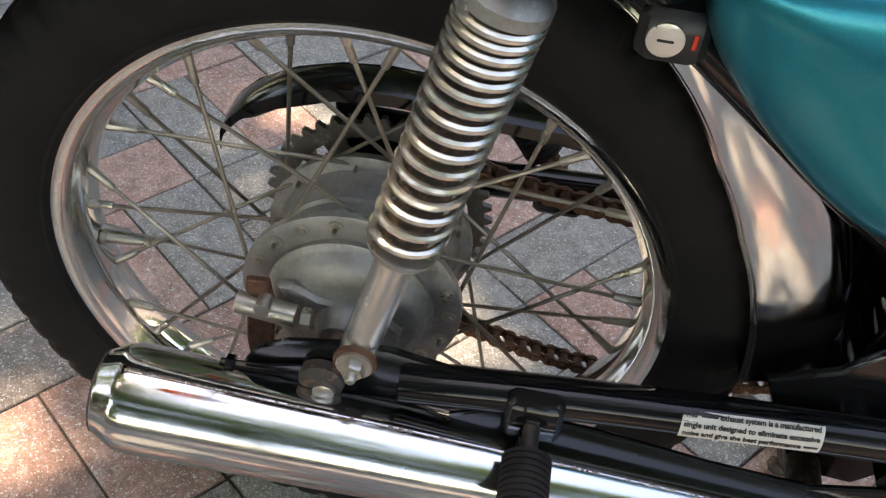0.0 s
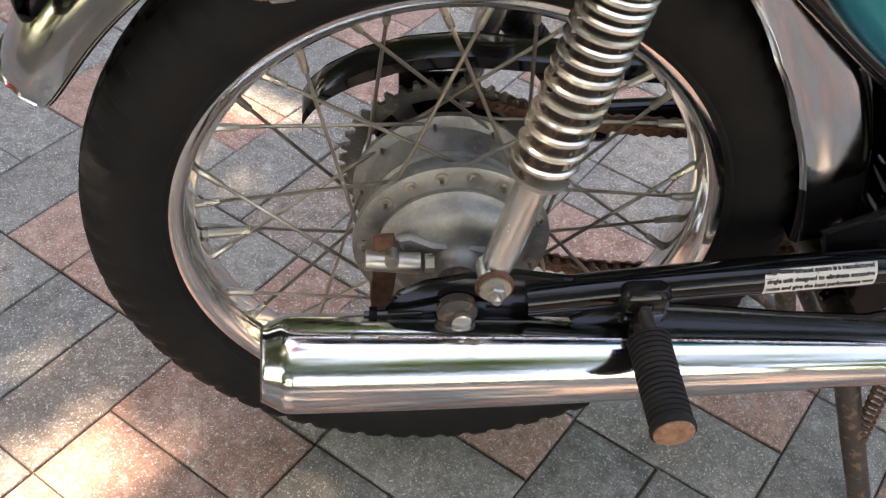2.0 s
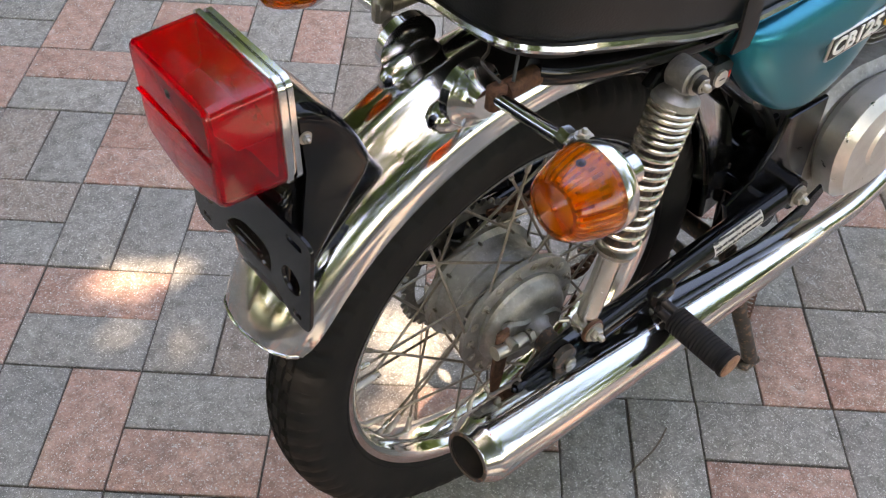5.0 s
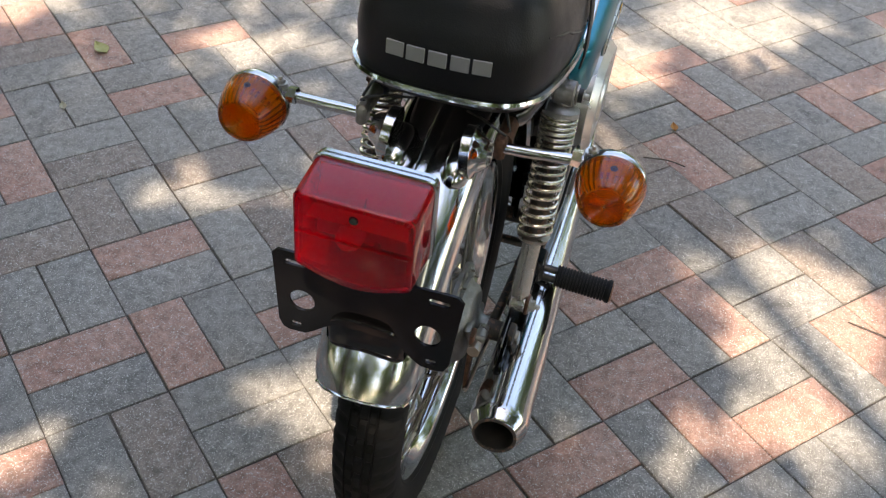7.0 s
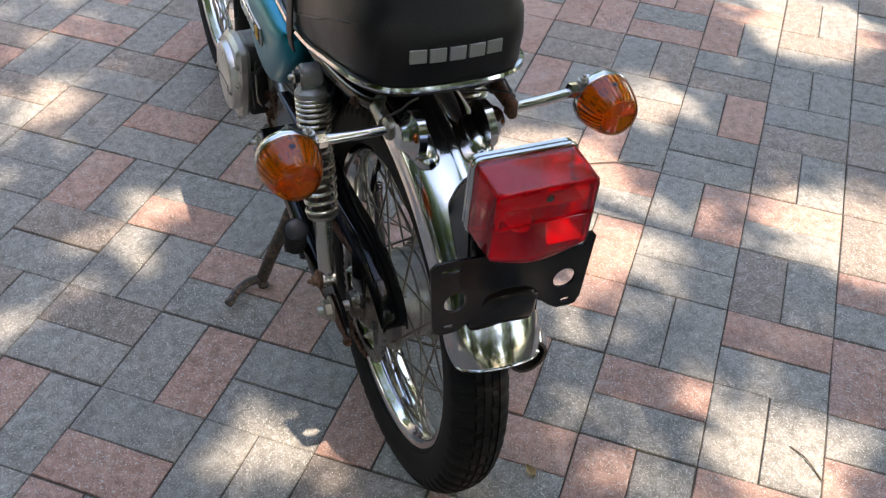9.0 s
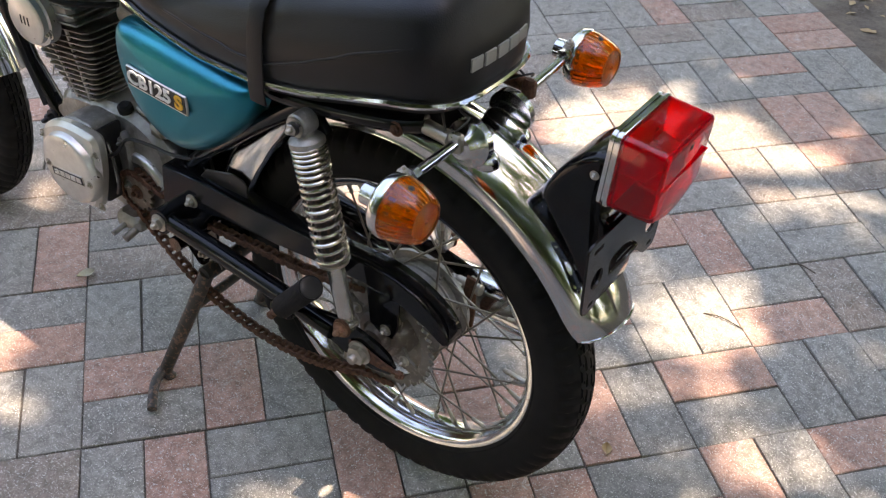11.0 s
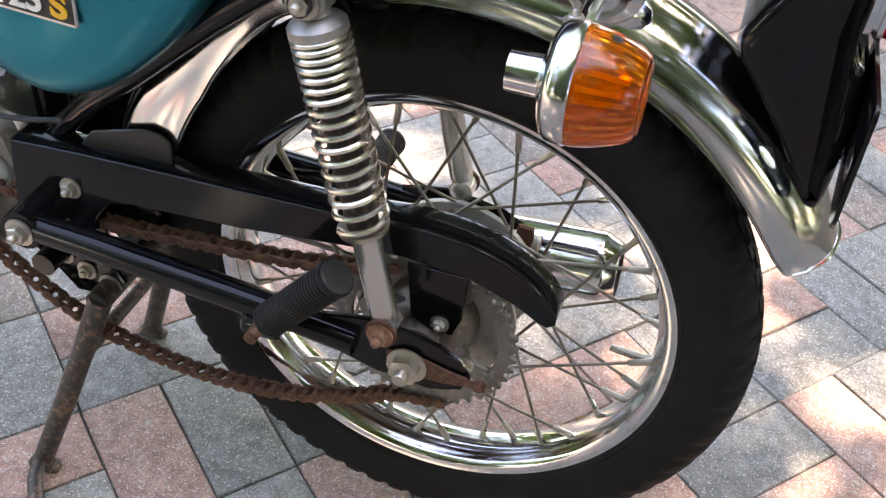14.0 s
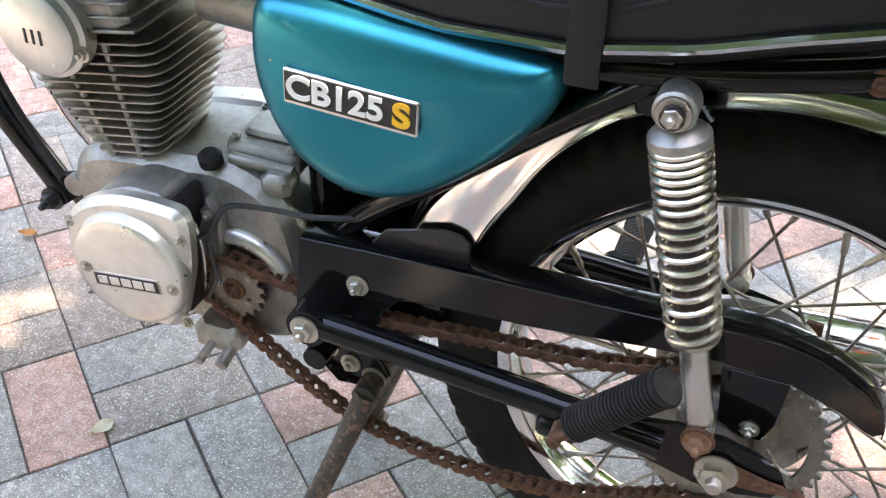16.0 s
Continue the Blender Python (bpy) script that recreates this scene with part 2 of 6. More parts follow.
def rings(bm, loops, closed=True, cap0=True, cap1=True):
    """Skins a list of equally long loops of points."""
    n = len(loops[0])
    vs = [[bm.verts.new(p) for p in loop] for loop in loops]
    for a, b in zip(vs, vs[1:]):
        for i in range(n if closed else n - 1):
            bm.faces.new((a[i], a[(i + 1) % n], b[(i + 1) % n], b[i]))
    if cap0:
        bm.faces.new(vs[0][::-1])
    if cap1:
        bm.faces.new(vs[-1])
    return bm


def smooth_path(points, steps=6, closed=False):
    """Catmull-Rom through the points."""
    p = [Vector(q) for q in points]
    out = []
    n = len(p)
    for i in range(n if closed else n - 1):
        if closed:
            a, b, c, d = p[i - 1], p[i], p[(i + 1) % n], p[(i + 2) % n]
        else:
            a, b, c, d = p[max(i - 1, 0)], p[i], p[i + 1], p[min(i + 2, n - 1)]
        for k in range(steps):
            u = k / steps
            out.append(0.5 * ((2 * b) + (c - a) * u + (2 * a - 5 * b + 4 * c - d) * u * u + (3 * b - a - 3 * c + d) * u ** 3))
    if not closed:
        out.append(p[-1])
    return out


def tube(bm, points, r, n=12, caps=True):
    """A round tube along the points; r may be one radius or one for each point."""
    p = [Vector(q) for q in points]
    rs = r if isinstance(r, (list, tuple)) else [r] * len(p)
    side = None
    loops = []
    for i, q in enumerate(p):
        way = (p[min(i + 1, len(p) - 1)] - p[max(i - 1, 0)]).normalized()
        if side is None:
            side = way.orthogonal().normalized()
        side = (side - way * side.dot(way)).normalized()
        up = way.cross(side)
        loops.append([q + rs[i] * (math.cos(2 * math.pi * k / n) * side + math.sin(2 * math.pi * k / n) * up) for k in range(n)])
    return rings(bm, loops, True, caps, caps)


def lathe(bm, profile, origin, axis, n=32, caps=True):
    """Turns (along, radius) pairs round an axis."""
    axis = Vector(axis).normalized()
    u = axis.orthogonal().normalized()
    v = axis.cross(u)
    o = Vector(origin)
    loops = [[o + axis * a + max(r, 1e-5) * (math.cos(2 * math.pi * k / n) * u + math.sin(2 * math.pi * k / n) * v) for k in range(n)] for a, r in profile]
    return rings(bm, loops, True, caps, caps)


def ring_lathe(bm, profile, centre, n=96, ripple=None):
    """Turns a closed (y, radius) profile about the line through centre along y."""
    c = Vector(centre)
    loops = []
    for k in range(n):
        a = 2 * math.pi * k / n
        loops.append([c + Vector((math.cos(a) * (r + (ripple(k, y, r) if ripple else 0)), y, math.sin(a) * (r + (ripple(k, y, r) if ripple else 0)))) for y, r in profile])
    m = len(profile)
    vs = [[bm.verts.new(p) for p in loop] for loop in loops]
    for k in range(n):
        a, b = vs[k], vs[(k + 1) % n]
        for i in range(m):
            bm.faces.new((a[i], a[(i + 1) % m], b[(i + 1) % m], b[i]))
    return bm


def box(bm, lo, hi, bevel=0.0, m=None):
    (x0, y0, z0), (x1, y1, z1) = lo, hi
    b = min(bevel, 0.45 * min(abs(x1 - x0), abs(y1 - y0), abs(z1 - z0)))
    if b <= 0:
        pts = [(x, y, z) for z in (z0, z1) for x, y in ((x0, y0), (x1, y0), (x1, y1), (x0, y1))]
        loops = [pts[:4], pts[4:]]
    else:
        def loop(i, z):
            return [(x0 + i + b, y0 + i, z), (x1 - i - b, y0 + i, z), (x1 - i, y0 + i + b, z), (x1 - i, y1 - i - b, z),
                    (x1 - i - b, y1 - i, z), (x0 + i + b, y1 - i, z), (x0 + i, y1 - i - b, z), (x0 + i, y0 + i + b, z)]
        loops = [loop(b * 0.8, z0), loop(0, z0 + b), loop(0, z1 - b), loop(b * 0.8, z1)]
    if m is not None:
        loops = [[m @ Vector(p) for p in lp] for lp in loops]
    return rings(bm, loops)


def inset(points, d):
    """Moves a closed outline of 2D points inwards by d."""
    n = len(points)
    area = sum(points[i][0] * points[(i + 1) % n][1] - points[(i + 1) % n][0] * points[i][1] for i in range(n))
    s = 1 if area > 0 else -1
    out = []
    for i in range(n):
        a, b, c = Vector(points[i - 1]), Vector(points[i]), Vector(points[(i + 1) % n])
        t = (c - a).normalized()
        out.append((b.x - s * t.y * d, b.y + s * t.x * d))
    return out


def slab(bm, outline, y0, y1, bevel=0.002):
    """A plate with an outline in x and z, between two values of y, with eased edges."""
    b = min(bevel, abs(y1 - y0) * 0.4)
    w = b if y1 > y0 else -b
    ins = inset(outline, b)
    loops = [[(x, y, z) for x, z in o] for o, y in ((ins, y0), (outline, y0 + w), (outline, y1 - w), (ins, y1))]
    return rings(bm, loops)


def pierced(name, outlines, thickness, m):
    """A flat mesh with holes: 2D outlines filled and thickened, then posed."""
    cu = bpy.data.curves.new(name, "CURVE")
    cu.dimensions, cu.fill_mode, cu.extrude, cu.bevel_depth = "2D", "BOTH", thickness / 2, 0.0006
    for o in outlines:
        sp = cu.splines.new("POLY")
        sp.points.add(len(o) - 1)
        for q, (x, y) in zip(sp.points, o):
            q.co = (x, y, 0, 1)
        sp.use_cyclic_u = True
    ob = bpy.data.objects.new(name, cu)
    scene.collection.objects.link(ob)
    me = bpy.data.meshes.new_from_object(ob.evaluated_get(bpy.context.evaluated_depsgraph_get()))
    bpy.data.objects.remove(ob)
    me.transform(m)
    return me


def lettering(text, size, depth, m, wide=1.0, bold=0.018):
    """Solid letters in the built-in font."""
    cu = bpy.data.curves.new("letters", "FONT")
    cu.body, cu.size, cu.extrude, cu.bevel_depth, cu.offset = text, size, depth, 0.0002, size * bold
    cu.align_x, cu.align_y = "CENTER", "CENTER"
    ob = bpy.data.objects.new("letters", cu)
    scene.collection.objects.link(ob)
    me = bpy.data.meshes.new_from_object(ob.evaluated_get(bpy.context.evaluated_depsgraph_get()))
    bpy.data.objects.remove(ob)
    me.transform(m @ Matrix.Diagonal((wide, 1, 1, 1)))
    return me


def circle(cx, cy, r, n=24):
    return [(cx + r * math.cos(2 * math.pi * k / n), cy + r * math.sin(2 * math.pi * k / n)) for k in range(n)]


def bolt(bm, at, way, r=0.007, h=0.006, sides=6, washer=1.5):
    lathe(bm, [(0, r * washer), (h * 0.25, r * washer), (h * 0.25, r)], at, way, 18)
    lathe(bm, [(h * 0.2, r), (h * 0.85, r), (h, r * 0.85)], at, way, sides)
    lathe(bm, [(h * 0.9, r * 0.5), (h * 1.5, r * 0.48), (h * 1.7, r * 0.3)], at, way, 10)
    return bm


def tack(parent, name, at, way, material, r=0.007, h=0.006, label=""):
    return part(name, bolt(bmesh.new(), at, way, r, h), material, parent, label)


# ---- the motorcycle: x forward, y to its left, on its centre stand ----
AXLE = Vector((0, 0, 0.324))
bike = thing("motorcycle", "teal and chrome vintage motorcycle parked on its centre stand on pavers", "motorcycle", m=pose(0, 0, 0, 0.98, 0, 0))


# rear wheel -------------------------------------------------------------
def rim_mesh(bm, c, k=1.0):
    prof = [(0.0275, 0.2285), (0.0292, 0.2262), (0.0285, 0.2215), (0.0262, 0.2165), (0.0225, 0.2135), (0.0185, 0.2118), (0.0150, 0.2085), (0.0090, 0.2068),
            (0.0, 0.2062), (-0.0090, 0.2068), (-0.0150, 0.2085), (-0.0185, 0.2118), (-0.0225, 0.2135), (-0.0262, 0.2165), (-0.0285, 0.2215), (-0.0292, 0.2262),
            (-0.0275, 0.2285), (-0.0250, 0.2270), (-0.0235, 0.2190), (0.0, 0.2120), (0.0235, 0.2190), (0.0250, 0.2270)]
    return ring_lathe(bm, [(y, r * k) for y, r in prof], c, 120)


def tyre_mesh(bm, c, k=1.0, width=1.0, n=396):
    half = [(0.0, 0.2965), (0.004, 0.2965), (0.0048, 0.2935), (0.0068, 0.2935), (0.0076, 0.2962), (0.0145, 0.2952), (0.0152, 0.2920), (0.0172, 0.2915), (0.018, 0.2943),
            (0.0235, 0.2922), (0.0295, 0.2885), (0.0345, 0.2830), (0.0382, 0.2760), (0.0392, 0.2740), (0.0398, 0.2640), (0.0396, 0.2540), (0.0383, 0.2440),
            (0.0355, 0.2355), (0.0335, 0.2325), (0.0335, 0.2300), (0.0300, 0.2270), (0.0265, 0.2240), (0.0225, 0.2215)]
    prof = half + [(-y, r) for y, r in half[:0:-1]]

    def ripple(i, y, r):
        a = abs(y)
        shift = (4 if y > 0 else 0) + (2 if a > 0.016 else 0)
        phase = (i + shift) % 6
        if 0.0185 < a < 0.0394 and r > 0.270:
            return -0.0042 if phase in (0, 1) else 0.0
        if 0.0070 < a < 0.0150 and r > 0.2938:
            return -0.0040 if phase in (0, 1) else 0.0
        if a < 0.0045:
            return -0.0030 if i % 6 == 5 else 0.0
        return 0.0
    return ring_lathe(bm, [(y * width, r * k) for y, r in prof], c, n, lambda i, y, r: ripple(i, y / width, r / k))


def spoke_mesh(a, b, bend):
    bm = bmesh.new()
    a, b = Vector(a), Vector(b)
    way = (b - a).normalized()
    tube(bm, [a + Vector((0, bend, 0)), a, a + way * 0.004, b - way * 0.017], 0.00165, 7)
    return bm


def nipple_mesh(a, b):
    bm = bmesh.new()
    a, b = Vector(a), Vector(b)
    way = (b - a).normalized()
    return tube(bm, [b - way * 0.021, b - way * 0.020, b - way * 0.006, b - way * 0.004, b + way * 0.002], [0.0022, 0.0030, 0.0032, 0.0036, 0.0038], 8)


def build_wheel(name, axle, label, k=1.0, drum=0.080, width=1.0, sets=9):
    wheel = part(name, rim_mesh(bmesh.new(), axle, k), RIM, bike, label)
    part("tyre", tyre_mesh(bmesh.new(), axle, k, width), TYRE, wheel, "worn black road tyre", 30)
    # four spoke patterns, turned round the axle
    for side in (1, -1):
        for lean in (1, -1):
            a0 = 0.0 if lean > 0 else radians(20)
            fy = side * 0.033 - side * 0.004 * lean
            swing = radians(55) * lean
            ra, rb = drum - 0.008, 0.2068 * k
            pa = (ra * math.cos(a0), fy, ra * math.sin(a0))
            e = a0 + swing
            pb = (rb * math.cos(e), side * 0.006, rb * math.sin(e))
            first = {}
            for i, kind in [(i, kind) for i in range(sets) for kind in ("spoke", "spoke_nipple")]:
                if kind not in first:
                    ob = part(kind, spoke_mesh(pa, pb, -side * 0.008 * lean) if kind == "spoke" else nipple_mesh(pa, pb), SPOKE if kind == "spoke" else ZINC, wheel)
                    first[kind] = ob.data
                else:
                    ob = new(kind, first[kind])
                    ob.parent = wheel
                ob.matrix_basis = Matrix.Translation(axle) @ pose(0, 0, 0, 0, 360 / sets * i + (20 if side > 0 else 0), 0)
    return wheel


rear = build_wheel("rear_wheel", AXLE, "spoked steel rear wheel with a pitted chrome rim")
bm = bmesh.new()
flange = 0.081
lathe(bm, [(-0.0375, 0.060), (-0.0375, flange - 0.002), (-0.0365, flange), (-0.0305, flange), (-0.0290, flange - 0.003), (-0.0275, 0.070), (-0.020, 0.0665), (-0.0185, 0.069),
           (-0.0165, 0.069), (-0.0150, 0.0662), (-0.004, 0.0655), (-0.002, 0.068), (0.0, 0.068), (0.002, 0.0655), (0.018, 0.0665), (0.0255, 0.070), (0.0275, flange - 0.005),
           (0.0290, flange - 0.002), (0.0345, flange - 0.002), (0.0355, flange - 0.004), (0.037, 0.045), (0.052, 0.040), (0.052, 0.012)], AXLE, (0, 1, 0), 64)
part("hub", bm, ALLOY, rear, "dull oxidised alloy drum hub")
# heads of the spokes sunk in the flanges
bm = bmesh.new()
for i in range(18):
    a = radians(20 * i)
    lathe(bm, [(0, 0.0055), (0.0012, 0.0055), (0.0014, 0.0030), (0.003, 0.0026)], AXLE + Vector((0.072 * math.cos(a), -0.0372, 0.072 * math.sin(a))), (0, -1, 0), 10)
part("spoke_head", bm, ZINC, rear)
bm = bmesh.new()
lathe(bm, [(0.036, 0.001), (0.036, 0.0605), (0.0425, 0.0615), (0.0445, 0.058), (0.046, 0.0565), (0.0535, 0.0535), (0.058, 0.047), (0.060, 0.036), (0.062, 0.0245), (0.0665, 0.019), (0.072, 0.0165), (0.079, 0.0158), (0.079, 0.004)],
      AXLE, (0, -1, 0), 56)
slab(bm, [(x + AXLE.x, z + AXLE.z) for x, z in ((-0.026, -0.010), (-0.040, 0.012), (-0.048, 0.030), (-0.036, 0.034), (-0.018, 0.024), (0.012, 0.022), (0.030, 0.016), (0.042, 0.004), (0.040, -0.012), (0.0, -0.020))],
     -0.055, -0.0645, 0.003)
plate = part("brake_plate", bm, ALLOY, bike, "stained alloy brake backing plate")
# valve
bm = bmesh.new()
tube(bm, [AXLE + Vector((-0.205, 0, -0.022)), AXLE + Vector((-0.172, 0, -0.019))], [0.0042, 0.0040], 10)
tube(bm, [AXLE + Vector((-0.176, 0, -0.0194)), AXLE + Vector((-0.166, 0, -0.0184))], 0.0034, 8)
lathe(bm, [(0, 0.0065), (0.004, 0.0065)], AXLE + Vector((-0.204, 0, -0.022)), (1, 0, 0.09), 6)
part("valve_stem", bm, ZINC, rear)


def sprocket_outline(teeth, r, deep):
    pts = []
    for i in range(teeth):
        for f, q in ((0.0, r - deep), (0.18, r - deep), (0.40, r), (0.60, r), (0.82, r - deep)):
            a = 2 * math.pi * (i + f) / teeth
            pts.append((q * math.cos(a), q * math.sin(a)))
    return pts


SIDE = Matrix(((1, 0, 0, 0), (0, 0, 1, 0), (0, 1, 0, 0), (0, 0, 0, 1)))      # lays a drawing in the plane of x and z
def toothed(bm, centre, teeth, r, deep, bore, y, thick):
    """A toothed ring in the plane of x and z."""
    outer = sprocket_outline(teeth, r, deep)
    n = len(outer)
    inner = [(bore * math.cos(2 * math.pi * i / n), bore * math.sin(2 * math.pi * i / n)) for i in range(n)]
    place = lambda p, dy: (centre.x + p[0], y + dy, centre.z + p[1])
    loops = [[place(p, -thick / 2) for p in inner], [place(p, -thick / 2) for p in outer], [place(p, thick / 2) for p in outer], [place(p, thick / 2) for p in inner]]
    rings(bm, loops, True, False, False)
    return bm


bm = toothed(bmesh.new(), AXLE, 42, 0.0905, 0.0064, 0.0715, 0.064, 0.005)
spr = part("rear_sprocket", bm, DULL, rear, "grey toothed steel sprocket", 35)
for i in range(4):
    m = Matrix.Translation(AXLE) @ pose(0, 0, 0, 0, -(90 * i + 32), 0)
    bm = bmesh.new()
    rings(bm, [[m @ Vector(q) for q in lp] for lp in ([(0.034, 0.0618, -0.017), (0.056, 0.0618, -0.0075), (0.073, 0.0618, -0.0095), (0.073, 0.0618, 0.0095), (0.056, 0.0618, 0.0075), (0.034, 0.0618, 0.017)], [(0.034, 0.0662, -0.017), (0.056, 0.0662, -0.0075), (0.073, 0.0662, -0.0095), (0.073, 0.0662, 0.0095), (0.056, 0.0662, 0.0075), (0.034, 0.0662, 0.017)])])
    part("sprocket_arm", bm, DULL, rear)
    tack(rear, "sprocket_bolt", m @ Vector((0.050, 0.0662, 0)), (0, 1, 0), ZINC, 0.0058, 0.007)
bm = bmesh.new()
lathe(bm, [(0.036, 0.046), (0.050, 0.046), (0.0560, 0.045), (0.0605, 0.040), (0.0690, 0.036), (0.0720, 0.033), (0.0728, 0.026), (0.0700, 0.0245), (0.0705, 0.0215), (0.0860, 0.0190), (0.0870, 0.010)], AXLE, (0, 1, 0), 40)
part("sprocket_carrier", bm, GREASY, rear)

# axle, nuts, chain adjusters
bm = bmesh.new()
lathe(bm, [(-0.124, 0.006), (-0.123, 0.0075), (0.132, 0.0075), (0.134, 0.006)], AXLE, (0, 1, 0), 14)
axle = part("axle", bm, ZINC, bike)
bm = bmesh.new()
lathe(bm, [(0.112, 0.019), (0.1145, 0.019), (0.1148, 0.0135)], AXLE, (0, 1, 0), 24)
lathe(bm, [(0.1140, 0.0145), (0.124, 0.0145), (0.126, 0.011)], AXLE, (0, 1, 0), 6)
part("axle_nut", bm, ZINC, axle)
bm = bmesh.new()
lathe(bm, [(0.079, 0.0145), (0.098, 0.0140)], AXLE, (0, -1, 0), 20)
lathe(bm, [(0.109, 0.010), (0.110, 0.0165), (0.117, 0.0155), (0.119, 0.012)], AXLE + Vector((-0.003, 0, 0.003)), (0, -1, 0), 20)
part("axle_head", bm, STAND, axle)
for s in (1, -1):
    bm = bmesh.new()
    slab(bm, [(x, AXLE.z + z) for x, z in ((0.018, -0.012), (0.020, 0.012), (-0.010, 0.014), (-0.040, 0.006), (-0.056, 0.004), (-0.056, -0.006), (-0.036, -0.010))], s * 0.110, s * 0.113, 0.0008)
    tube(bm, [(-0.030, s * 0.111, AXLE.z - 0.001), (-0.074, s * 0.111, AXLE.z - 0.003)], 0.0035, 8)
    lathe(bm, [(0, 0.0065), (0.006, 0.0065)], (-0.064, s * 0.111, AXLE.z - 0.0025), (-1, 0, 0), 6)
    part("chain_adjuster", bm, RUST if s > 0 else BLACK, bike)

# swinging arm ------------------------------------------------------------
bm = bmesh.new()
for s in (1, -1):
    tube(bm, smooth_path([(0.392, s * 0.100, 0.356), (0.30, s * 0.102, 0.352), (0.16, s * 0.105, 0.343), (0.05, s * 0.108, 0.333)], 5), 0.0148, 18)
    slab(bm, [(0.085, 0.354), (0.040, 0.363), (0.005, 0.360), (-0.028, 0.353), (-0.048, 0.342), (-0.058, 0.324), (-0.050, 0.307), (-0.020, 0.299), (0.030, 0.302), (0.085, 0.318)], s * 0.103, s * 0.109, 0.0015)
tube(bm, [(0.392, -0.112, 0.356), (0.392, 0.112, 0.356)], 0.021, 20)
tube(bm, [(0.345, -0.102, 0.354), (0.345, 0.102, 0.354)], 0.013, 14)
arm = part("swinging_arm", bm, BLACK, bike, "glossy black tubular swinging arm")
tack(arm, "pivot_bolt", (0.392, 0.113, 0.356), (0, 1, 0), ZINC, 0.010, 0.010)
tack(arm, "pivot_bolt", (0.392, -0.113, 0.356), (0, -1, 0), ZINC, 0.010, 0.010)
# printed notice on the tube
bm = bmesh.new()
c0, c1, rr = Vector((0.233, -0.1035, 0.3472)), Vector((0.322, -0.1015, 0.3535)), 0.0152
loops = []
for i in range(9):
    c = c0.lerp(c1, i / 8)
    loops.append([c + rr * Vector((0, -math.cos(u), math.sin(u))) for u in [radians(v) for v in range(-16, 74, 10)]])
rings(bm, loops, False, False, False)
sticker = part("notice_sticker", bm, STICKER, arm, "off-white notice sticker with worn black print")
run = (c1 - c0).normalized()


def notice_line(text, u, start, end, size=0.0052):
    """One printed line, fitted between two places along the sticker."""
    nrm = Vector((0, -math.cos(radians(u)), math.sin(radians(u))))
    nrm = (nrm - run * nrm.dot(run)).normalized()
    m = Matrix((run, nrm.cross(run), nrm)).transposed().to_4x4()
    me = lettering(text, size, 0.00008, Matrix.Identity(4), 1.0, 0.004)
    xs_ = [v.co.x for v in me.vertices]
    fit = (end - start) * (c1 - c0).length / (max(xs_) - min(xs_))
    me.transform(Matrix.Translation(c0.lerp(c1, (start + end) / 2) + nrm * (rr + 0.0003)) @ m @ Matrix.Diagonal((fit, 1, 1, 1)) @ Matrix.Translation((-(max(xs_) + min(xs_)) / 2, 0, 0)))
    return part("print_line", me, INK, sticker)


notice_line("This", 54, 0.02, 0.11)
notice_line("exhaust system is a manufactured", 54, 0.27, 0.98)
notice_line("single unit designed to eliminate excessive", 29, 0.02, 0.98)
notice_line("noise and give the best performance", 4, 0.02, 0.86)
for u, start, end in ((54, 0.13, 0.25), (4, 0.88, 0.98)):
    bm = bmesh.new()
    rings(bm, [[c0.lerp(c1, f) + (rr + 0.0003) * Vector((0, -math.cos(radians(v)), math.sin(radians(v)))) for v in (u - 4, u, u + 4)] for f in (start, end)], False, False, False)
    part("print_line", bm, INK, sticker)

# shock absorbers ----------------------------------------------------------
SB, ST = Vector((0.021, 0, 0.366)), Vector((0.087, 0, 0.661))


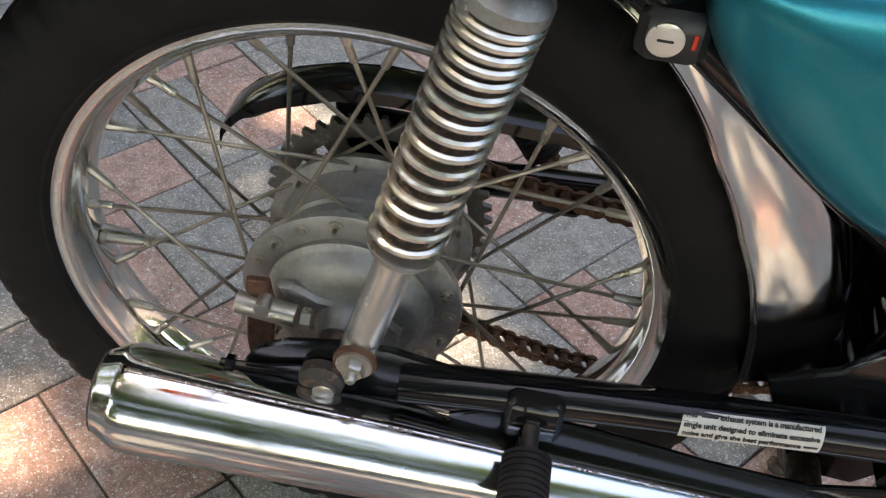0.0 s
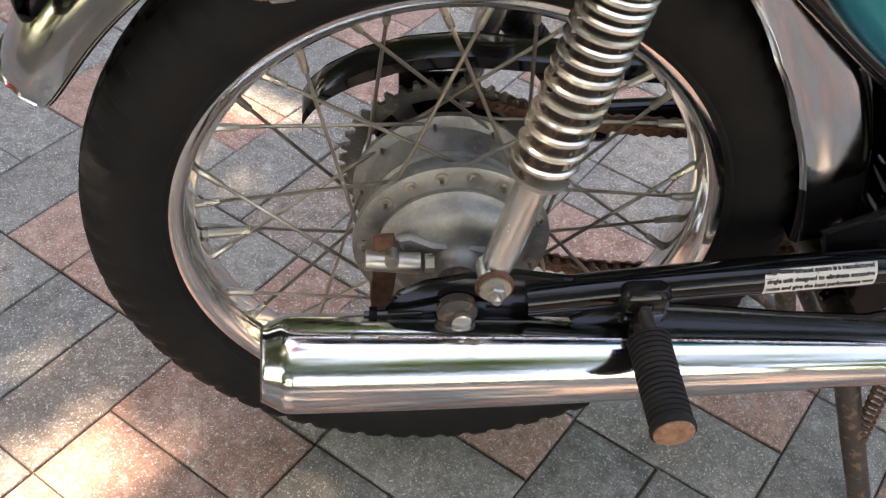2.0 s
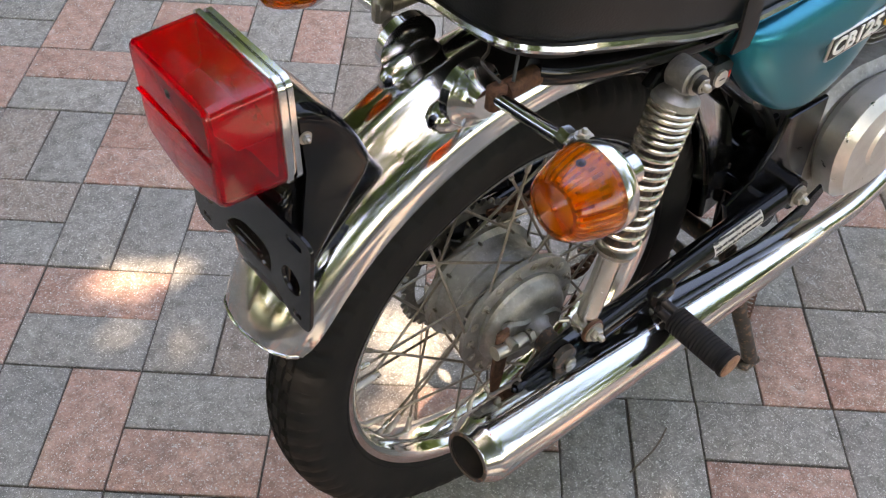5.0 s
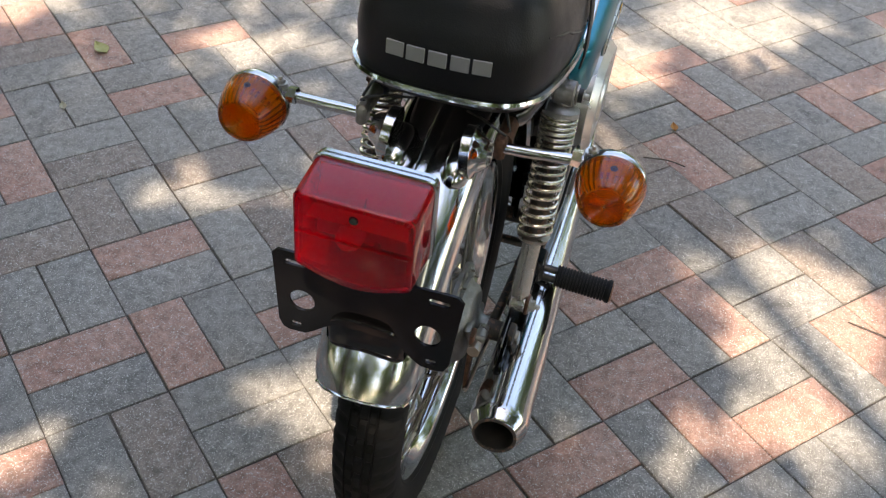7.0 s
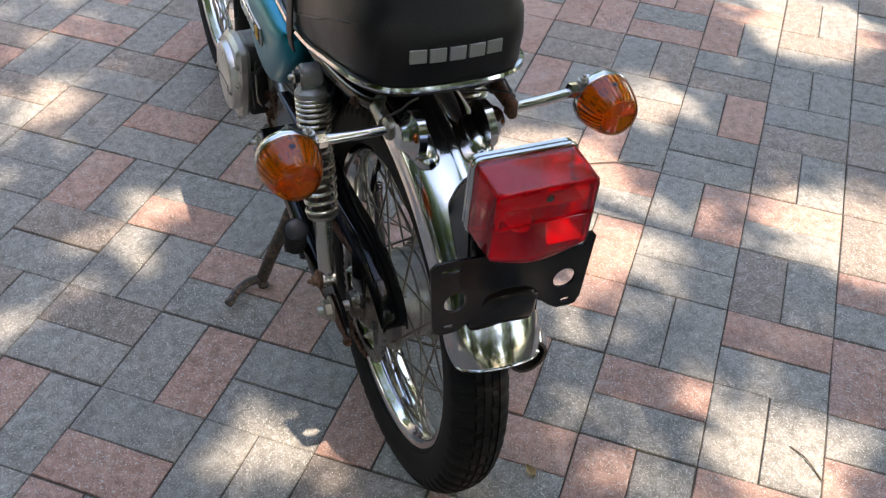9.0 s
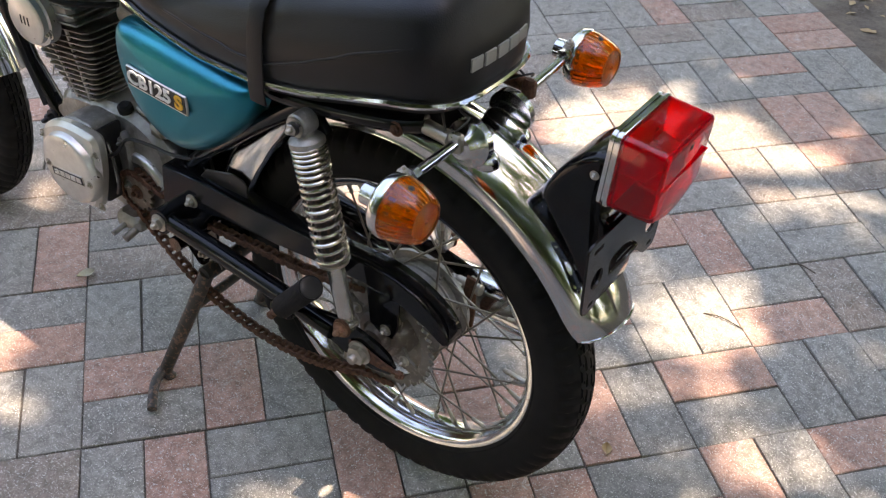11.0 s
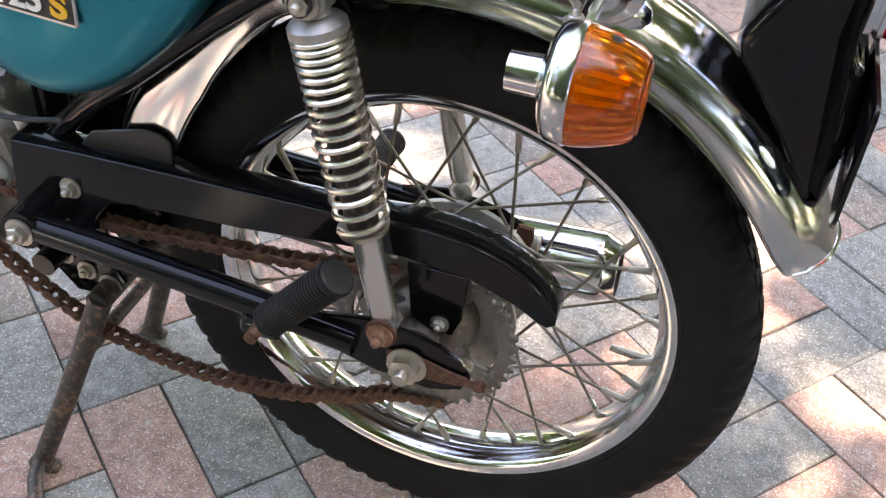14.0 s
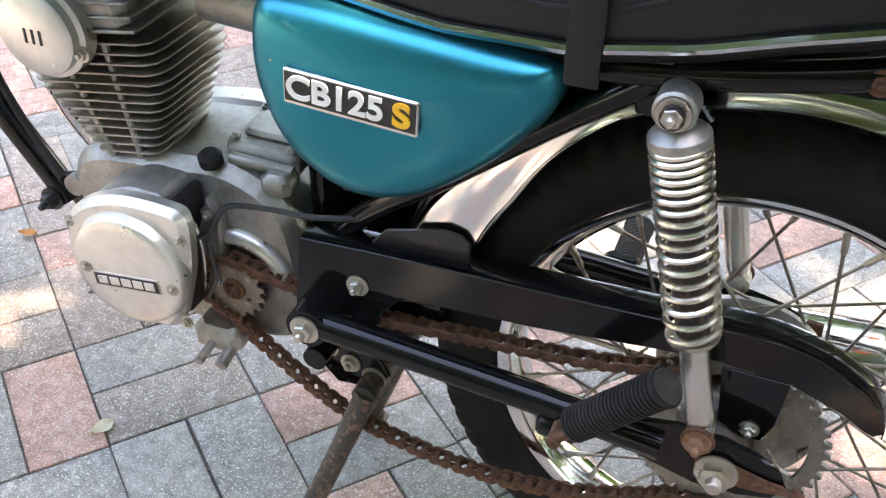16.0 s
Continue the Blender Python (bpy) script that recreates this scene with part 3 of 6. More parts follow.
def shock(s):
    o = Vector((0, s * 0.112, 0))
    way = (ST - SB).normalized()
    ln = (ST - SB).length
    bm = bmesh.new()
    b = SB + o
    lathe(bm, [(0.004, 0.0085), (0.012, 0.0118), (0.018, 0.0124), (0.098, 0.0124), (0.102, 0.0124)], b, way, 28)
    lathe(bm, [(-0.011, 0.0105), (-0.0095, 0.0124), (0.0095, 0.0124), (0.011, 0.0105)], b, (0, 1, 0), 24)
    body = part("shock_absorber", bm, BEIGE, bike, "chrome rear shock absorber with an open coil spring")
    bm = bmesh.new()
    lathe(bm, [(0.098, 0.0122), (0.100, 0.0205), (0.105, 0.0222), (0.107, 0.0150)], b, way, 32)
    part("spring_seat", bm, ZINC, body)
    bm = bmesh.new()
    lathe(bm, [(0.104, 0.0138), (0.276, 0.0138)], b, way, 24)
    part("damper_tube", bm, STAND, body)
    bm = bmesh.new()
    lathe(bm, [(0.2725, 0.020), (0.274, 0.0230), (0.281, 0.0228), (0.285, 0.0190), (0.288, 0.0125), (ln - 0.010, 0.011)], b, way, 32)
    part("shock_cap", bm, ALLOY, body)
    bm = bmesh.new()
    lathe(bm, [(-0.013, 0.0135), (-0.011, 0.0158), (0.011, 0.0158), (0.013, 0.0135)], ST + o, (0, 1, 0), 26)
    part("top_eye", bm, ALLOY, body)
    # coil, closer wound towards the top
    bm = bmesh.new()
    u = way.orthogonal().normalized()
    v = way.cross(u)
    pts, turns, per = [], 16.5, 22
    n = int(turns * per)
    for i in range(n + 1):
        f = i / n
        d = 0.108 + 0.166 * (0.55 * f + 0.45 * (1 - (1 - f) ** 1.9))
        a = 2 * math.pi * turns * f
        pts.append(b + way * d + 0.0208 * (math.cos(a) * u + math.sin(a) * v))
    tube(bm, pts, 0.0028, 8)
    part("spring", bm, SPRING, body, "bright steel coil spring with tarnish")
    way2 = (0, s, 0)
    bm = bmesh.new()
    lathe(bm, [(0.0105, 0.0140), (0.0125, 0.0146), (0.0145, 0.0140), (0.0150, 0.0095)], b, way2, 24)
    part("lower_washer", bm, RUST, body)
    tack(body, "lower_nut", tuple(b + Vector((0, s * 0.0145, 0))), way2, RUSTNUT if s > 0 else ZINC, 0.0080, 0.009)
    tack(body, "upper_nut", tuple(ST + o + Vector((0, s * 0.014, 0))), way2, ZINC, 0.0085, 0.009)
    bm = bmesh.new()
    lathe(bm, [(-0.022, 0.009), (0.010, 0.009)], ST + o, (0, -s, 0), 12)
    part("upper_stud", bm, SATIN, body)


shock(1)
shock(-1)

# rear mudguard ------------------------------------------------------------
def guard_section(a, centre=AXLE, crown=0.366, lip=0.322, half=0.058, rib=1.0):
    f = Vector((math.cos(a), 0, math.sin(a)))
    out = []
    pts = [(-half, lip - 0.002), (-half - 0.0025, lip), (-half - 0.001, lip + 0.004), (-half, lip + 0.010), (-half * 0.985, lip + 0.016), (-half * 0.94, crown - 0.0215), (-half * 0.83, crown - 0.0125), (-half * 0.66, crown - 0.0062),
           (-half * 0.42, crown - 0.0020), (-half * 0.17, crown + 0.0002), (-half * 0.12, crown + 0.003 * rib), (-half * 0.07, crown + 0.0045 * rib), (-half * 0.02, crown + 0.005 * rib)]
    pts = pts + [(-y, r) for y, r in pts[::-1]]
    for y, r in pts:
        out.append(centre + f * r + Vector((0, y, 0)))
    inner = [centre + f * (r - 0.0022) + Vector((0, y * 0.965, 0)) for y, r in pts[::-1]]
    return out + inner


loops = []
for i in range(73):
    k = 15 + 137.5 * i / 72
    end = max(0.0, (k - 140.5) / 12)
    lip = float(np.interp(k, (9, 30, 42, 52, 64, 90, 152), (0.281, 0.282, 0.290, 0.304, 0.319, 0.323, 0.323)))
    crown = float(np.interp(k, (9, 40, 70, 110, 152), (0.345, 0.350, 0.362, 0.366, 0.366)))
    loops.append(guard_section(radians(k), crown=crown - 0.002 * end ** 2, lip=lip + (crown - 0.039 - lip) * min(1.0, end) ** 3.2, half=0.0575 * math.sqrt(max(0.2, 1 - 0.26 * end ** 4)), rib=float(np.interp(k, (120, 140), (1.0, 0.15)))))
tail_loop = loops[-1]
mud = part("rear_mudguard", rings(bmesh.new(), loops), CHROME, bike, "chrome rear mudguard with a ribbed crown and rust specks", 50)
loops = [guard_section(radians(3 + 11.8 * i / 8), crown=0.345, lip=0.2815, half=0.0570) for i in range(9)]
tail_edge = [Vector(p) for p in tail_loop[2:24]]
part("tail_lip", tube(bmesh.new(), tail_edge, 0.0016, 8), CHROME, mud)
part("guard_extension", rings(bmesh.new(), loops), BLACK, mud, "black lower section in front of the tyre", 50)
# lugs that carry the indicator stalks
for s in (1, -1):
    bm = bmesh.new()
    lathe(bm, [(0.040, 0.030), (0.050, 0.0295), (0.0525, 0.027), (0.054, 0.0225), (0.061, 0.0180), (0.066, 0.014), (0.066, 0.004)], (-0.110, 0, 0.678), (0, s, 0.10), 28)
    part("lamp_lug", bm, CHROME, mud)
    # pressed pad on the crown that carries the lug
    bm = bmesh.new()
    tang = Vector((-0.951, 0, -0.309))
    lathe(bm, [(-0.034, 0.002), (-0.032, 0.009), (-0.026, 0.0145), (-0.016, 0.0172), (0.010, 0.0172), (0.022, 0.0150), (0.030, 0.0100), (0.034, 0.002)], AXLE + Vector((-0.112, s * 0.034, 0.340)), tang, 28)
    part("lug_pad", bm, CHROME, mud)
    bm = bmesh.new()
    box(bm, (-0.121, s * 0.077 - 0.006, 0.687), (-0.103, s * 0.077 + 0.006, 0.712), 0.003)
    tube(bm, [(-0.070, s * 0.077, 0.704), (-0.104, s * 0.078, 0.702)], 0.009, 14)
    part("lamp_clamp", bm, ZINC if s > 0 else RUST, mud)

# indicators ---------------------------------------------------------------
def indicator(s):
    c = Vector((0, s * 0.1975, 0.684 if s > 0 else 0.694))
    lens_r = 0.0365
    bm = bmesh.new()
    lathe(bm, [(0.0795, 0.009), (0.080, 0.0128), (0.100, 0.0132), (0.1015, 0.0150), (0.103, 0.025), (0.107, 0.0335), (0.111, 0.0368), (0.121, 0.0378), (0.1225, 0.0368), (0.1225, 0.030), (0.109, 0.024), (0.106, 0.010)], c, (-1, 0, 0), 40)
    ob = part("indicator", bm, CHROME, bike, "chrome rear indicator with an amber lens")
    bm = bmesh.new()
    prof = [(0.1222, 0.0366), (0.127, 0.0366), (0.136, 0.0350), (0.147, 0.0318), (0.156, 0.0285), (0.1605, 0.0255), (0.1620, 0.0215)]
    q = 0.0215
    while q > 0.003:
        prof += [(0.1624, q), (0.1616, q - 0.0010), (0.1624, q - 0.0020)]
        q -= 0.0020
    inner = [(0.1590, 0.002), (0.1585, 0.0225), (0.154, 0.0262), (0.145, 0.0298), (0.135, 0.0328), (0.1255, 0.0342), (0.1222, 0.0342)]
    loops = []
    for i, (along_, r) in enumerate(prof + inner):
        deep = 0.0011 if i >= len(prof) + 1 else 0.0
        loops.append([c + Vector((-along_, (r - deep * (k % 2)) * math.cos(2 * math.pi * k / 64), (r - deep * (k % 2)) * math.sin(2 * math.pi * k / 64))) for k in range(64)])
    rings(bm, loops, True, False, False)
    part("lens", bm, AMBER, ob, "orange plastic lens with ringed face", 25)
    bm = bmesh.new()
    lathe(bm, [(0.121, 0.005), (0.136, 0.006), (0.144, 0.009), (0.149, 0.0078), (0.152, 0.003)], c, (-1, 0, 0), 14)
    part("bulb", bm, WHITE, ob)
    bm = bmesh.new()
    lathe(bm, [(0.1215, 0.0335), (0.118, 0.022), (0.112, 0.008)], c, (-1, 0, 0), 32, False)
    part("reflector", bm, POLISHED, ob)
    bm = bmesh.new()
    tube(bm, [(-0.113, s * 0.076, 0.700), (-0.113, s * 0.12, 0.45 * c.z + 0.55 * 0.700 + 0.006), (-0.112, s * 0.170, c.z + 0.014)], 0.0064, 14)
    lathe(bm, [(0, 0.0095), (0.010, 0.0095)], (-0.113, s * 0.152, c.z + 0.0165), (0, s, -0.05), 6)
    part("stalk", bm, CHROME, ob)
    bm = bmesh.new()
    box(bm, (-0.120, s * 0.172 - 0.008, c.z + 0.006), (-0.103, s * 0.172 + 0.008, c.z + 0.027), 0.005)
    bolt(bm, (-0.111, s * 0.172, c.z + 0.026), (0, 0, 1), 0.0052, 0.005)
    part("stalk_clamp", bm, ZINC, ob)
    # inked stud paints the shade inside the lens's screw recess
    tack(ob, "lens_screw", (-0.140, s * 0.1975, c.z + 0.0335), (-0.25, 0, 1), INK, 0.0026, 0.001)


indicator(1)
indicator(-1)

# tail lamp -----------------------------------------------------------------
bm = bmesh.new()
ol = [(p.x, p.z) for p in smooth_path([(x, 0, z) for x, z in ((-0.206, 0.652), (-0.214, 0.676), (-0.230, 0.702), (-0.248, 0.722), (-0.268, 0.733), (-0.284, 0.734), (-0.2875, 0.722), (-0.287, 0.696), (-0.283, 0.676), (-0.290, 0.656),
      (-0.299, 0.645), (-0.300, 0.600), (-0.2985, 0.545), (-0.291, 0.532), (-0.276, 0.545), (-0.250, 0.588), (-0.222, 0.626))], 3, True)]
loops = []
for y, d in ((-0.0430, 0.0125), (-0.0428, 0.0090), (-0.0415, 0.0055), (-0.0390, 0.0026), (-0.0350, 0.0008), (-0.030, 0.0), (0.030, 0.0), (0.0350, 0.0008), (0.0390, 0.0026), (0.0415, 0.0055), (0.0428, 0.0090), (0.0430, 0.0125)):
    loops.append([(x, y, z) for x, z in inset(ol, d)])
rings(bm, loops)
bracket = part("tail_bracket", bm, BLACK, bike, "glossy black pressed tail lamp bracket", 75)
tack(bracket, "bracket_bolt", (-0.270, 0.0425, 0.708), (0, 1, 0), ZINC, 0.0038, 0.004)
tack(bracket, "bracket_bolt", (-0.270, -0.0425, 0.708), (0, -1, 0), ZINC, 0.0038, 0.004)


def rounded(w, z0, z1, r, sag=0.0, n=5):
    """A rounded rectangle in y and z; its lower edge bulges by sag."""
    pts = []
    for cy, cz, a0 in ((w - r, z1 - r, 0), (-w + r, z1 - r, 90), (-w + r, z0 + r, 180), (w - r, z0 + r, 270)):
        for i in range(n + 1):
            a = radians(a0 + 90 * i / n)
            pts.append((cy + r * math.cos(a), cz + r * math.sin(a)))
        if a0 == 180 and sag:
            for i in range(1, 8):
                u = i / 8
                pts.append((-w + r + (2 * w - 2 * r) * u, z0 - sag * math.sin(math.pi * u)))
    return pts


bm = bmesh.new()
tilt = lambda x, z: x - 0.05 * (z - 0.73)
loops = []
for x, w, z0, z1, r in ((-0.2835, 0.0555, 0.684, 0.775, 0.010), (-0.2845, 0.0575, 0.682, 0.777, 0.010), (-0.2890, 0.0575, 0.682, 0.777, 0.010), (-0.2895, 0.0560, 0.684, 0.775, 0.010), (-0.2925, 0.0560, 0.684, 0.775, 0.010), (-0.2930, 0.0588, 0.681, 0.778, 0.010),
                        (-0.2965, 0.0588, 0.681, 0.778, 0.010), (-0.2975, 0.0575, 0.682, 0.777, 0.010)):
    loops.append([(tilt(x, z), y, z) for y, z in rounded(w, z0, z1, r, 0.008)])
lamp = part("tail_lamp", rings(bm, loops), CHROME, bike, "large boxy red tail lamp with a chrome bezel")
bm = bmesh.new()
loops = []
for x, w, z0, z1, r in ((-0.2970, 0.0568, 0.683, 0.7755, 0.008), (-0.302, 0.0568, 0.683, 0.7755, 0.008), (-0.322, 0.0566, 0.683, 0.7745, 0.008), (-0.3475, 0.0562, 0.684, 0.7730, 0.008), (-0.3505, 0.0548, 0.686, 0.7712, 0.008), (-0.3515, 0.0520, 0.689, 0.7680, 0.008)):
    loops.append([(tilt(x, z), y, z) for y, z in rounded(w, z0, z1, r, 0.012)])
for x, w, z0, z1, r in ((-0.3488, 0.0500, 0.6915, 0.7660, 0.006), (-0.3460, 0.0532, 0.6880, 0.7695, 0.006), (-0.322, 0.0538, 0.6865, 0.7715, 0.006), (-0.2970, 0.0540, 0.6860, 0.7725, 0.006)):
    loops.append([(tilt(x, z), y, z) for y, z in rounded(w, z0, z1, r, 0.0105)])
n_outer = 6
vs = [[bm.verts.new(p) for p in lp] for lp in loops]
m_ = len(loops[0])
for q in range(len(loops) - 1):
    if q == n_outer - 1:
        continue
    for i in range(m_):
        bm.faces.new((vs[q][i], vs[q][(i + 1) % m_], vs[q + 1][(i + 1) % m_], vs[q + 1][i]))
bm.faces.new(vs[n_outer - 1])
bm.faces.new(vs[n_outer][::-1])
for i in range(m_):
    bm.faces.new((vs[0][i], vs[0][(i + 1) % m_], vs[-1][(i + 1) % m_], vs[-1][i]))
part("lens", bm, RED, lamp, "red plastic tail lens with a raised line", 30)
bm = bmesh.new()
box(bm, (-0.3010, -0.050, 0.690), (-0.2990, 0.050, 0.768), 0.0008)
box(bm, (-0.3300, -0.050, 0.7290), (-0.3010, 0.050, 0.7305), 0.0004)
part("reflector", bm, POLISHED, lamp)
bm = bmesh.new()
lathe(bm, [(0.0, 0.007), (0.010, 0.008), (0.016, 0.012), (0.026, 0.012), (0.034, 0.006)], (-0.300, 0.012, 0.712), (-1, 0, 0), 16)
part("bulb", bm, WHITE, lamp)
bm = bmesh.new()
box(bm, (-0.3535, -0.054, 0.7285), (-0.3510, 0.054, 0.7305), 0.0007)
part("lens_ridge", bm, RED, lamp)
# dark stud in place of a shaded screw hole
tack(lamp, "lens_screw", (-0.3525, -0.001, 0.758), (-1, 0, 0.1), INK, 0.0030, 0.001)

# plate bracket with its holes, no plate fitted
PL = Matrix(((0, 0, 1, -0.3025), (1, 0, 0, 0), (0, 1, 0, 0), (0, 0, 0, 1)))
half = [(0.0, 0.652), (0.080, 0.6555), (0.092, 0.655), (0.0975, 0.649), (0.0965, 0.640), (0.0905, 0.562), (0.086, 0.5525), (0.079, 0.5500), (0.062, 0.5510), (0.052, 0.558), (0.042, 0.567), (0.030, 0.5745), (0.0, 0.5760)]
ol = half + [(-y, z) for y, z in half[-2:0:-1]]
holes = []
for s in (1, -1):
    holes.append(circle(s * 0.066, 0.595, 0.0140))
    holes.append([(s * 0.074 + 0.011 * u, 0.6425 + 0.0035 * v) for u, v in ((-1, -0.6), (-0.8, -1), (0.8, -1), (1, -0.6), (1, 0.6), (0.8, 1), (-0.8, 1), (-1, 0.6))])
    holes.append([(s * 0.072 + 0.006 * u, 0.5605 + 0.0032 * v) for u, v in ((-1, -0.6), (-0.8, -1), (0.8, -1), (1, -0.6), (1, 0.6), (0.8, 1), (-0.8, 1), (-1, 0.6))])
plate_ob = part("plate_bracket", pierced("plate_bracket", [ol] + holes, 0.0022, PL), BLACK, bike, "black steel plate bracket with round holes", 35)
bm = bmesh.new()
tube(bm, smooth_path([(-0.301, 0.035, 0.578), (-0.3075, 0.02, 0.590), (-0.3075, -0.02, 0.590), (-0.301, -0.035, 0.578)], 5), 0.003, 8)
part("plate_brace", bm, BLACK, plate_ob)

# chain ------------------------------------------------------------------------
FS = Vector((0.497, 0, 0.338))                    # gearbox sprocket
CY = 0.064
low = [(0.472, 0.306), (0.446, 0.254), (0.382, 0.211), (0.295, 0.184), (0.214, 0.177), (0.140, 0.186), (0.072, 0.208), (0.028, 0.241)]
front = [(FS.x + 0.036 * math.cos(radians(a)), FS.z + 0.036 * math.sin(radians(a))) for a in range(100, -60, -18)]
up = [(0.117, 0.370), (0.240, 0.358), (0.335, 0.352), (0.42, 0.360)]
path2 = [(0.030, 0.394)] + up + front + [(0.500, 0.300), (0.470, 0.272)] + low[2:-1] + [(0.022, 0.232), (-0.022, 0.238)]
pts = smooth_path([(x, CY, z) for x, z in path2], 8)
cum = [0.0]
for i in range(len(pts) - 1):
    cum.append(cum[-1] + (pts[i + 1] - pts[i]).length)
links = int(round(cum[-1] / 0.0127 / 2)) * 2
step = cum[-1] / links


def along(d):
    for i in range(len(pts) - 1):
        if cum[i + 1] >= d:
            return pts[i].lerp(pts[i + 1], (d - cum[i]) / max(cum[i + 1] - cum[i], 1e-9))
    return pts[-1]


def link_mesh(wide):
    bm = bmesh.new()
    h = step / 2
    for s in (1, -1):
        ol = []
        for cx, a0 in ((h, -90), (-h, 90)):
            for i in range(5):
                a = radians(a0 + 45 * i)
                ol.append((cx + 0.0058 * math.cos(a), 0.0058 * math.sin(a)))
        ol.insert(5, (0, 0.0040))
        ol.append((0, -0.0040))
        y = s * (0.0070 if wide else 0.0050)
        loops = [[(x, y + d, z) for x, z in ol] for d in (-0.0009, 0.0009)]
        rings(bm, loops)
    for cx in (h, -h):
        lathe(bm, [(-0.0092, 0.0022), (0.0092, 0.0022)] if wide else [(-0.0042, 0.0042), (0.0042, 0.0042)], (cx, 0, 0), (0, 1, 0), 8)
    return bm


chain = None
datas = {}
for i in range(links):
    a, b = along(i * step), along((i + 1) * step)
    way = b - a
    turn = -math.degrees(math.atan2(way.z, way.x))
    m = pose(*((a + b) / 2), 0, turn, 0)
    if chain is None:
        chain = part("drive_chain", link_mesh(True), RUST, bike, "sagging rusty brown drive chain")
        chain.matrix_basis = m
        datas[0] = chain.data
        keep = m.inverted()
        continue
    if i % 2 not in datas:
        ob = part("link", link_mesh(i % 2 == 0), RUST, chain)
        datas[i % 2] = ob.data
    else:
        ob = new("link", datas[i % 2])
        ob.parent = chain
    ob.matrix_basis = keep @ m
fs = part("gearbox_sprocket", pierced("gearbox_sprocket", [sprocket_outline(16, 0.0345, 0.0055), circle(0, 0, 0.004, 10), circle(0.015, 0.012, 0.0028, 10), circle(-0.016, -0.010, 0.0028, 10)], 0.005,
          Matrix.Translation(FS + Vector((0, CY, 0))) @ SIDE), GREASY, bike, "worn gearbox sprocket with rust", 35)
tack(fs, "sprocket_nut", (FS.x, CY + 0.003, FS.z), (0, 1, 0), RUST, 0.0085, 0.007)

# chain guard -------------------------------------------------------------------
top = [(0.411, 0.434), (0.340, 0.438), (0.276, 0.440), (0.18, 0.442), (0.079, 0.445), (0.030, 0.450), (0.000, 0.4510), (-0.035, 0.447), (-0.068, 0.437), (-0.098, 0.420), (-0.112, 0.406), (-0.1195, 0.393), (-0.1195, 0.384)]
bot = [(-0.113, 0.379), (-0.104, 0.382), (-0.085, 0.394), (-0.040, 0.411), (0.021, 0.416), (0.082, 0.411), (0.179, 0.400), (0.288, 0.394), (0.312, 0.388), (0.326, 0.372), (0.340, 0.348), (0.372, 0.338), (0.420, 0.350)]
bm = bmesh.new()
slab(bm, top + bot, 0.0755, 0.0785, 0.001)
tp = smooth_path([(x, 0, z) for x, z in top], 3)
loops = [[(p.x, y, p.z + dz) for y, dz in ((0.0785, -0.006), (0.0775, -0.002), (0.074, 0.0005), (0.050, 0.0005), (0.044, -0.001), (0.0425, -0.010), (0.0445, -0.010), (0.046, -0.0035), (0.050, -0.002), (0.073, -0.002), (0.0755, -0.006))] for p in tp]
rings(bm, loops)
guard = part("chain_guard", bm, BLACK, bike, "long glossy black chain guard")
tack(guard, "guard_bolt", (0.352, 0.0785, 0.396), (0, 1, 0), ZINC, 0.0075, 0.008)
tack(guard, "guard_bolt", (-0.018, 0.0790, 0.352), (0, 1, 0), ZINC, 0.006, 0.006)
bm = bmesh.new()
slab(bm, [(0.016, 0.412), (-0.040, 0.412), (-0.038, 0.362), (-0.030, 0.341), (-0.011, 0.339), (0.010, 0.352)], 0.0752, 0.0788, 0.001)
part("guard_stay", bm, BLACK, guard)

# silencer and exhaust -----------------------------------------------------------
MA, MB = Vector((-0.152, -0.133, 0.2935)), Vector((0.46, -0.122, 0.262))
mway = (MB - MA).normalized()
bm = bmesh.new()
lathe(bm, [(0.060, 0.0005), (0.060, 0.0245), (0.0, 0.0262), (0.0, 0.0285), (0.0012, 0.0298), (0.003, 0.0306), (0.0135, 0.0362), (0.016, 0.0374), (0.019, 0.0381), (0.024, 0.0384), (0.040, 0.0383), (0.12, 0.0372), (0.22, 0.0350), (0.32, 0.0315), (0.42, 0.0275),
           (0.52, 0.0235), (0.60, 0.0205), (0.61, 0.0195)], MA, mway, 56)
muf = part("silencer", bm, CHROME, bike, "tapered chrome silencer with rust pitting along its seam", 50)
bm = bmesh.new()
lathe(bm, [(0.0004, 0.0258), (0.058, 0.0240), (0.0585, 0.0005)], MA, mway, 40, False)
part("outlet", bm, DARK, muf, "outlet with a near-black lining")
bm = bmesh.new()
lathe(bm, [(-0.0005, 0.0250), (-0.0008, 0.0290), (0.0012, 0.0293), (0.0012, 0.0250)], MA, mway, 40, False)
part("outlet_rim", bm, STAND, muf)
# rolled seam along the top
bm = bmesh.new()
tube(bm, [MA + mway * d + Vector((0, -0.006, r)) for d, r in ((0.022, 0.0378), (0.045, 0.0375), (0.12, 0.0366), (0.22, 0.0344), (0.32, 0.0308), (0.42, 0.0267), (0.52, 0.0226))], 0.0012, 8)
part("seam", bm, PITTED, muf, "rust speckled welded seam")
bm = bmesh.new()
tube(bm, smooth_path([(0.44, -0.122, 0.263), (0.56, -0.118, 0.262), (0.66, -0.105, 0.285), (0.735, -0.075, 0.36), (0.765, -0.045, 0.46), (0.745, -0.03, 0.55), (0.69, -0.02, 0.60)], 6), 0.0165, 18)
part("exhaust_pipe", bm, CHROME, bike)
bm = bmesh.new()
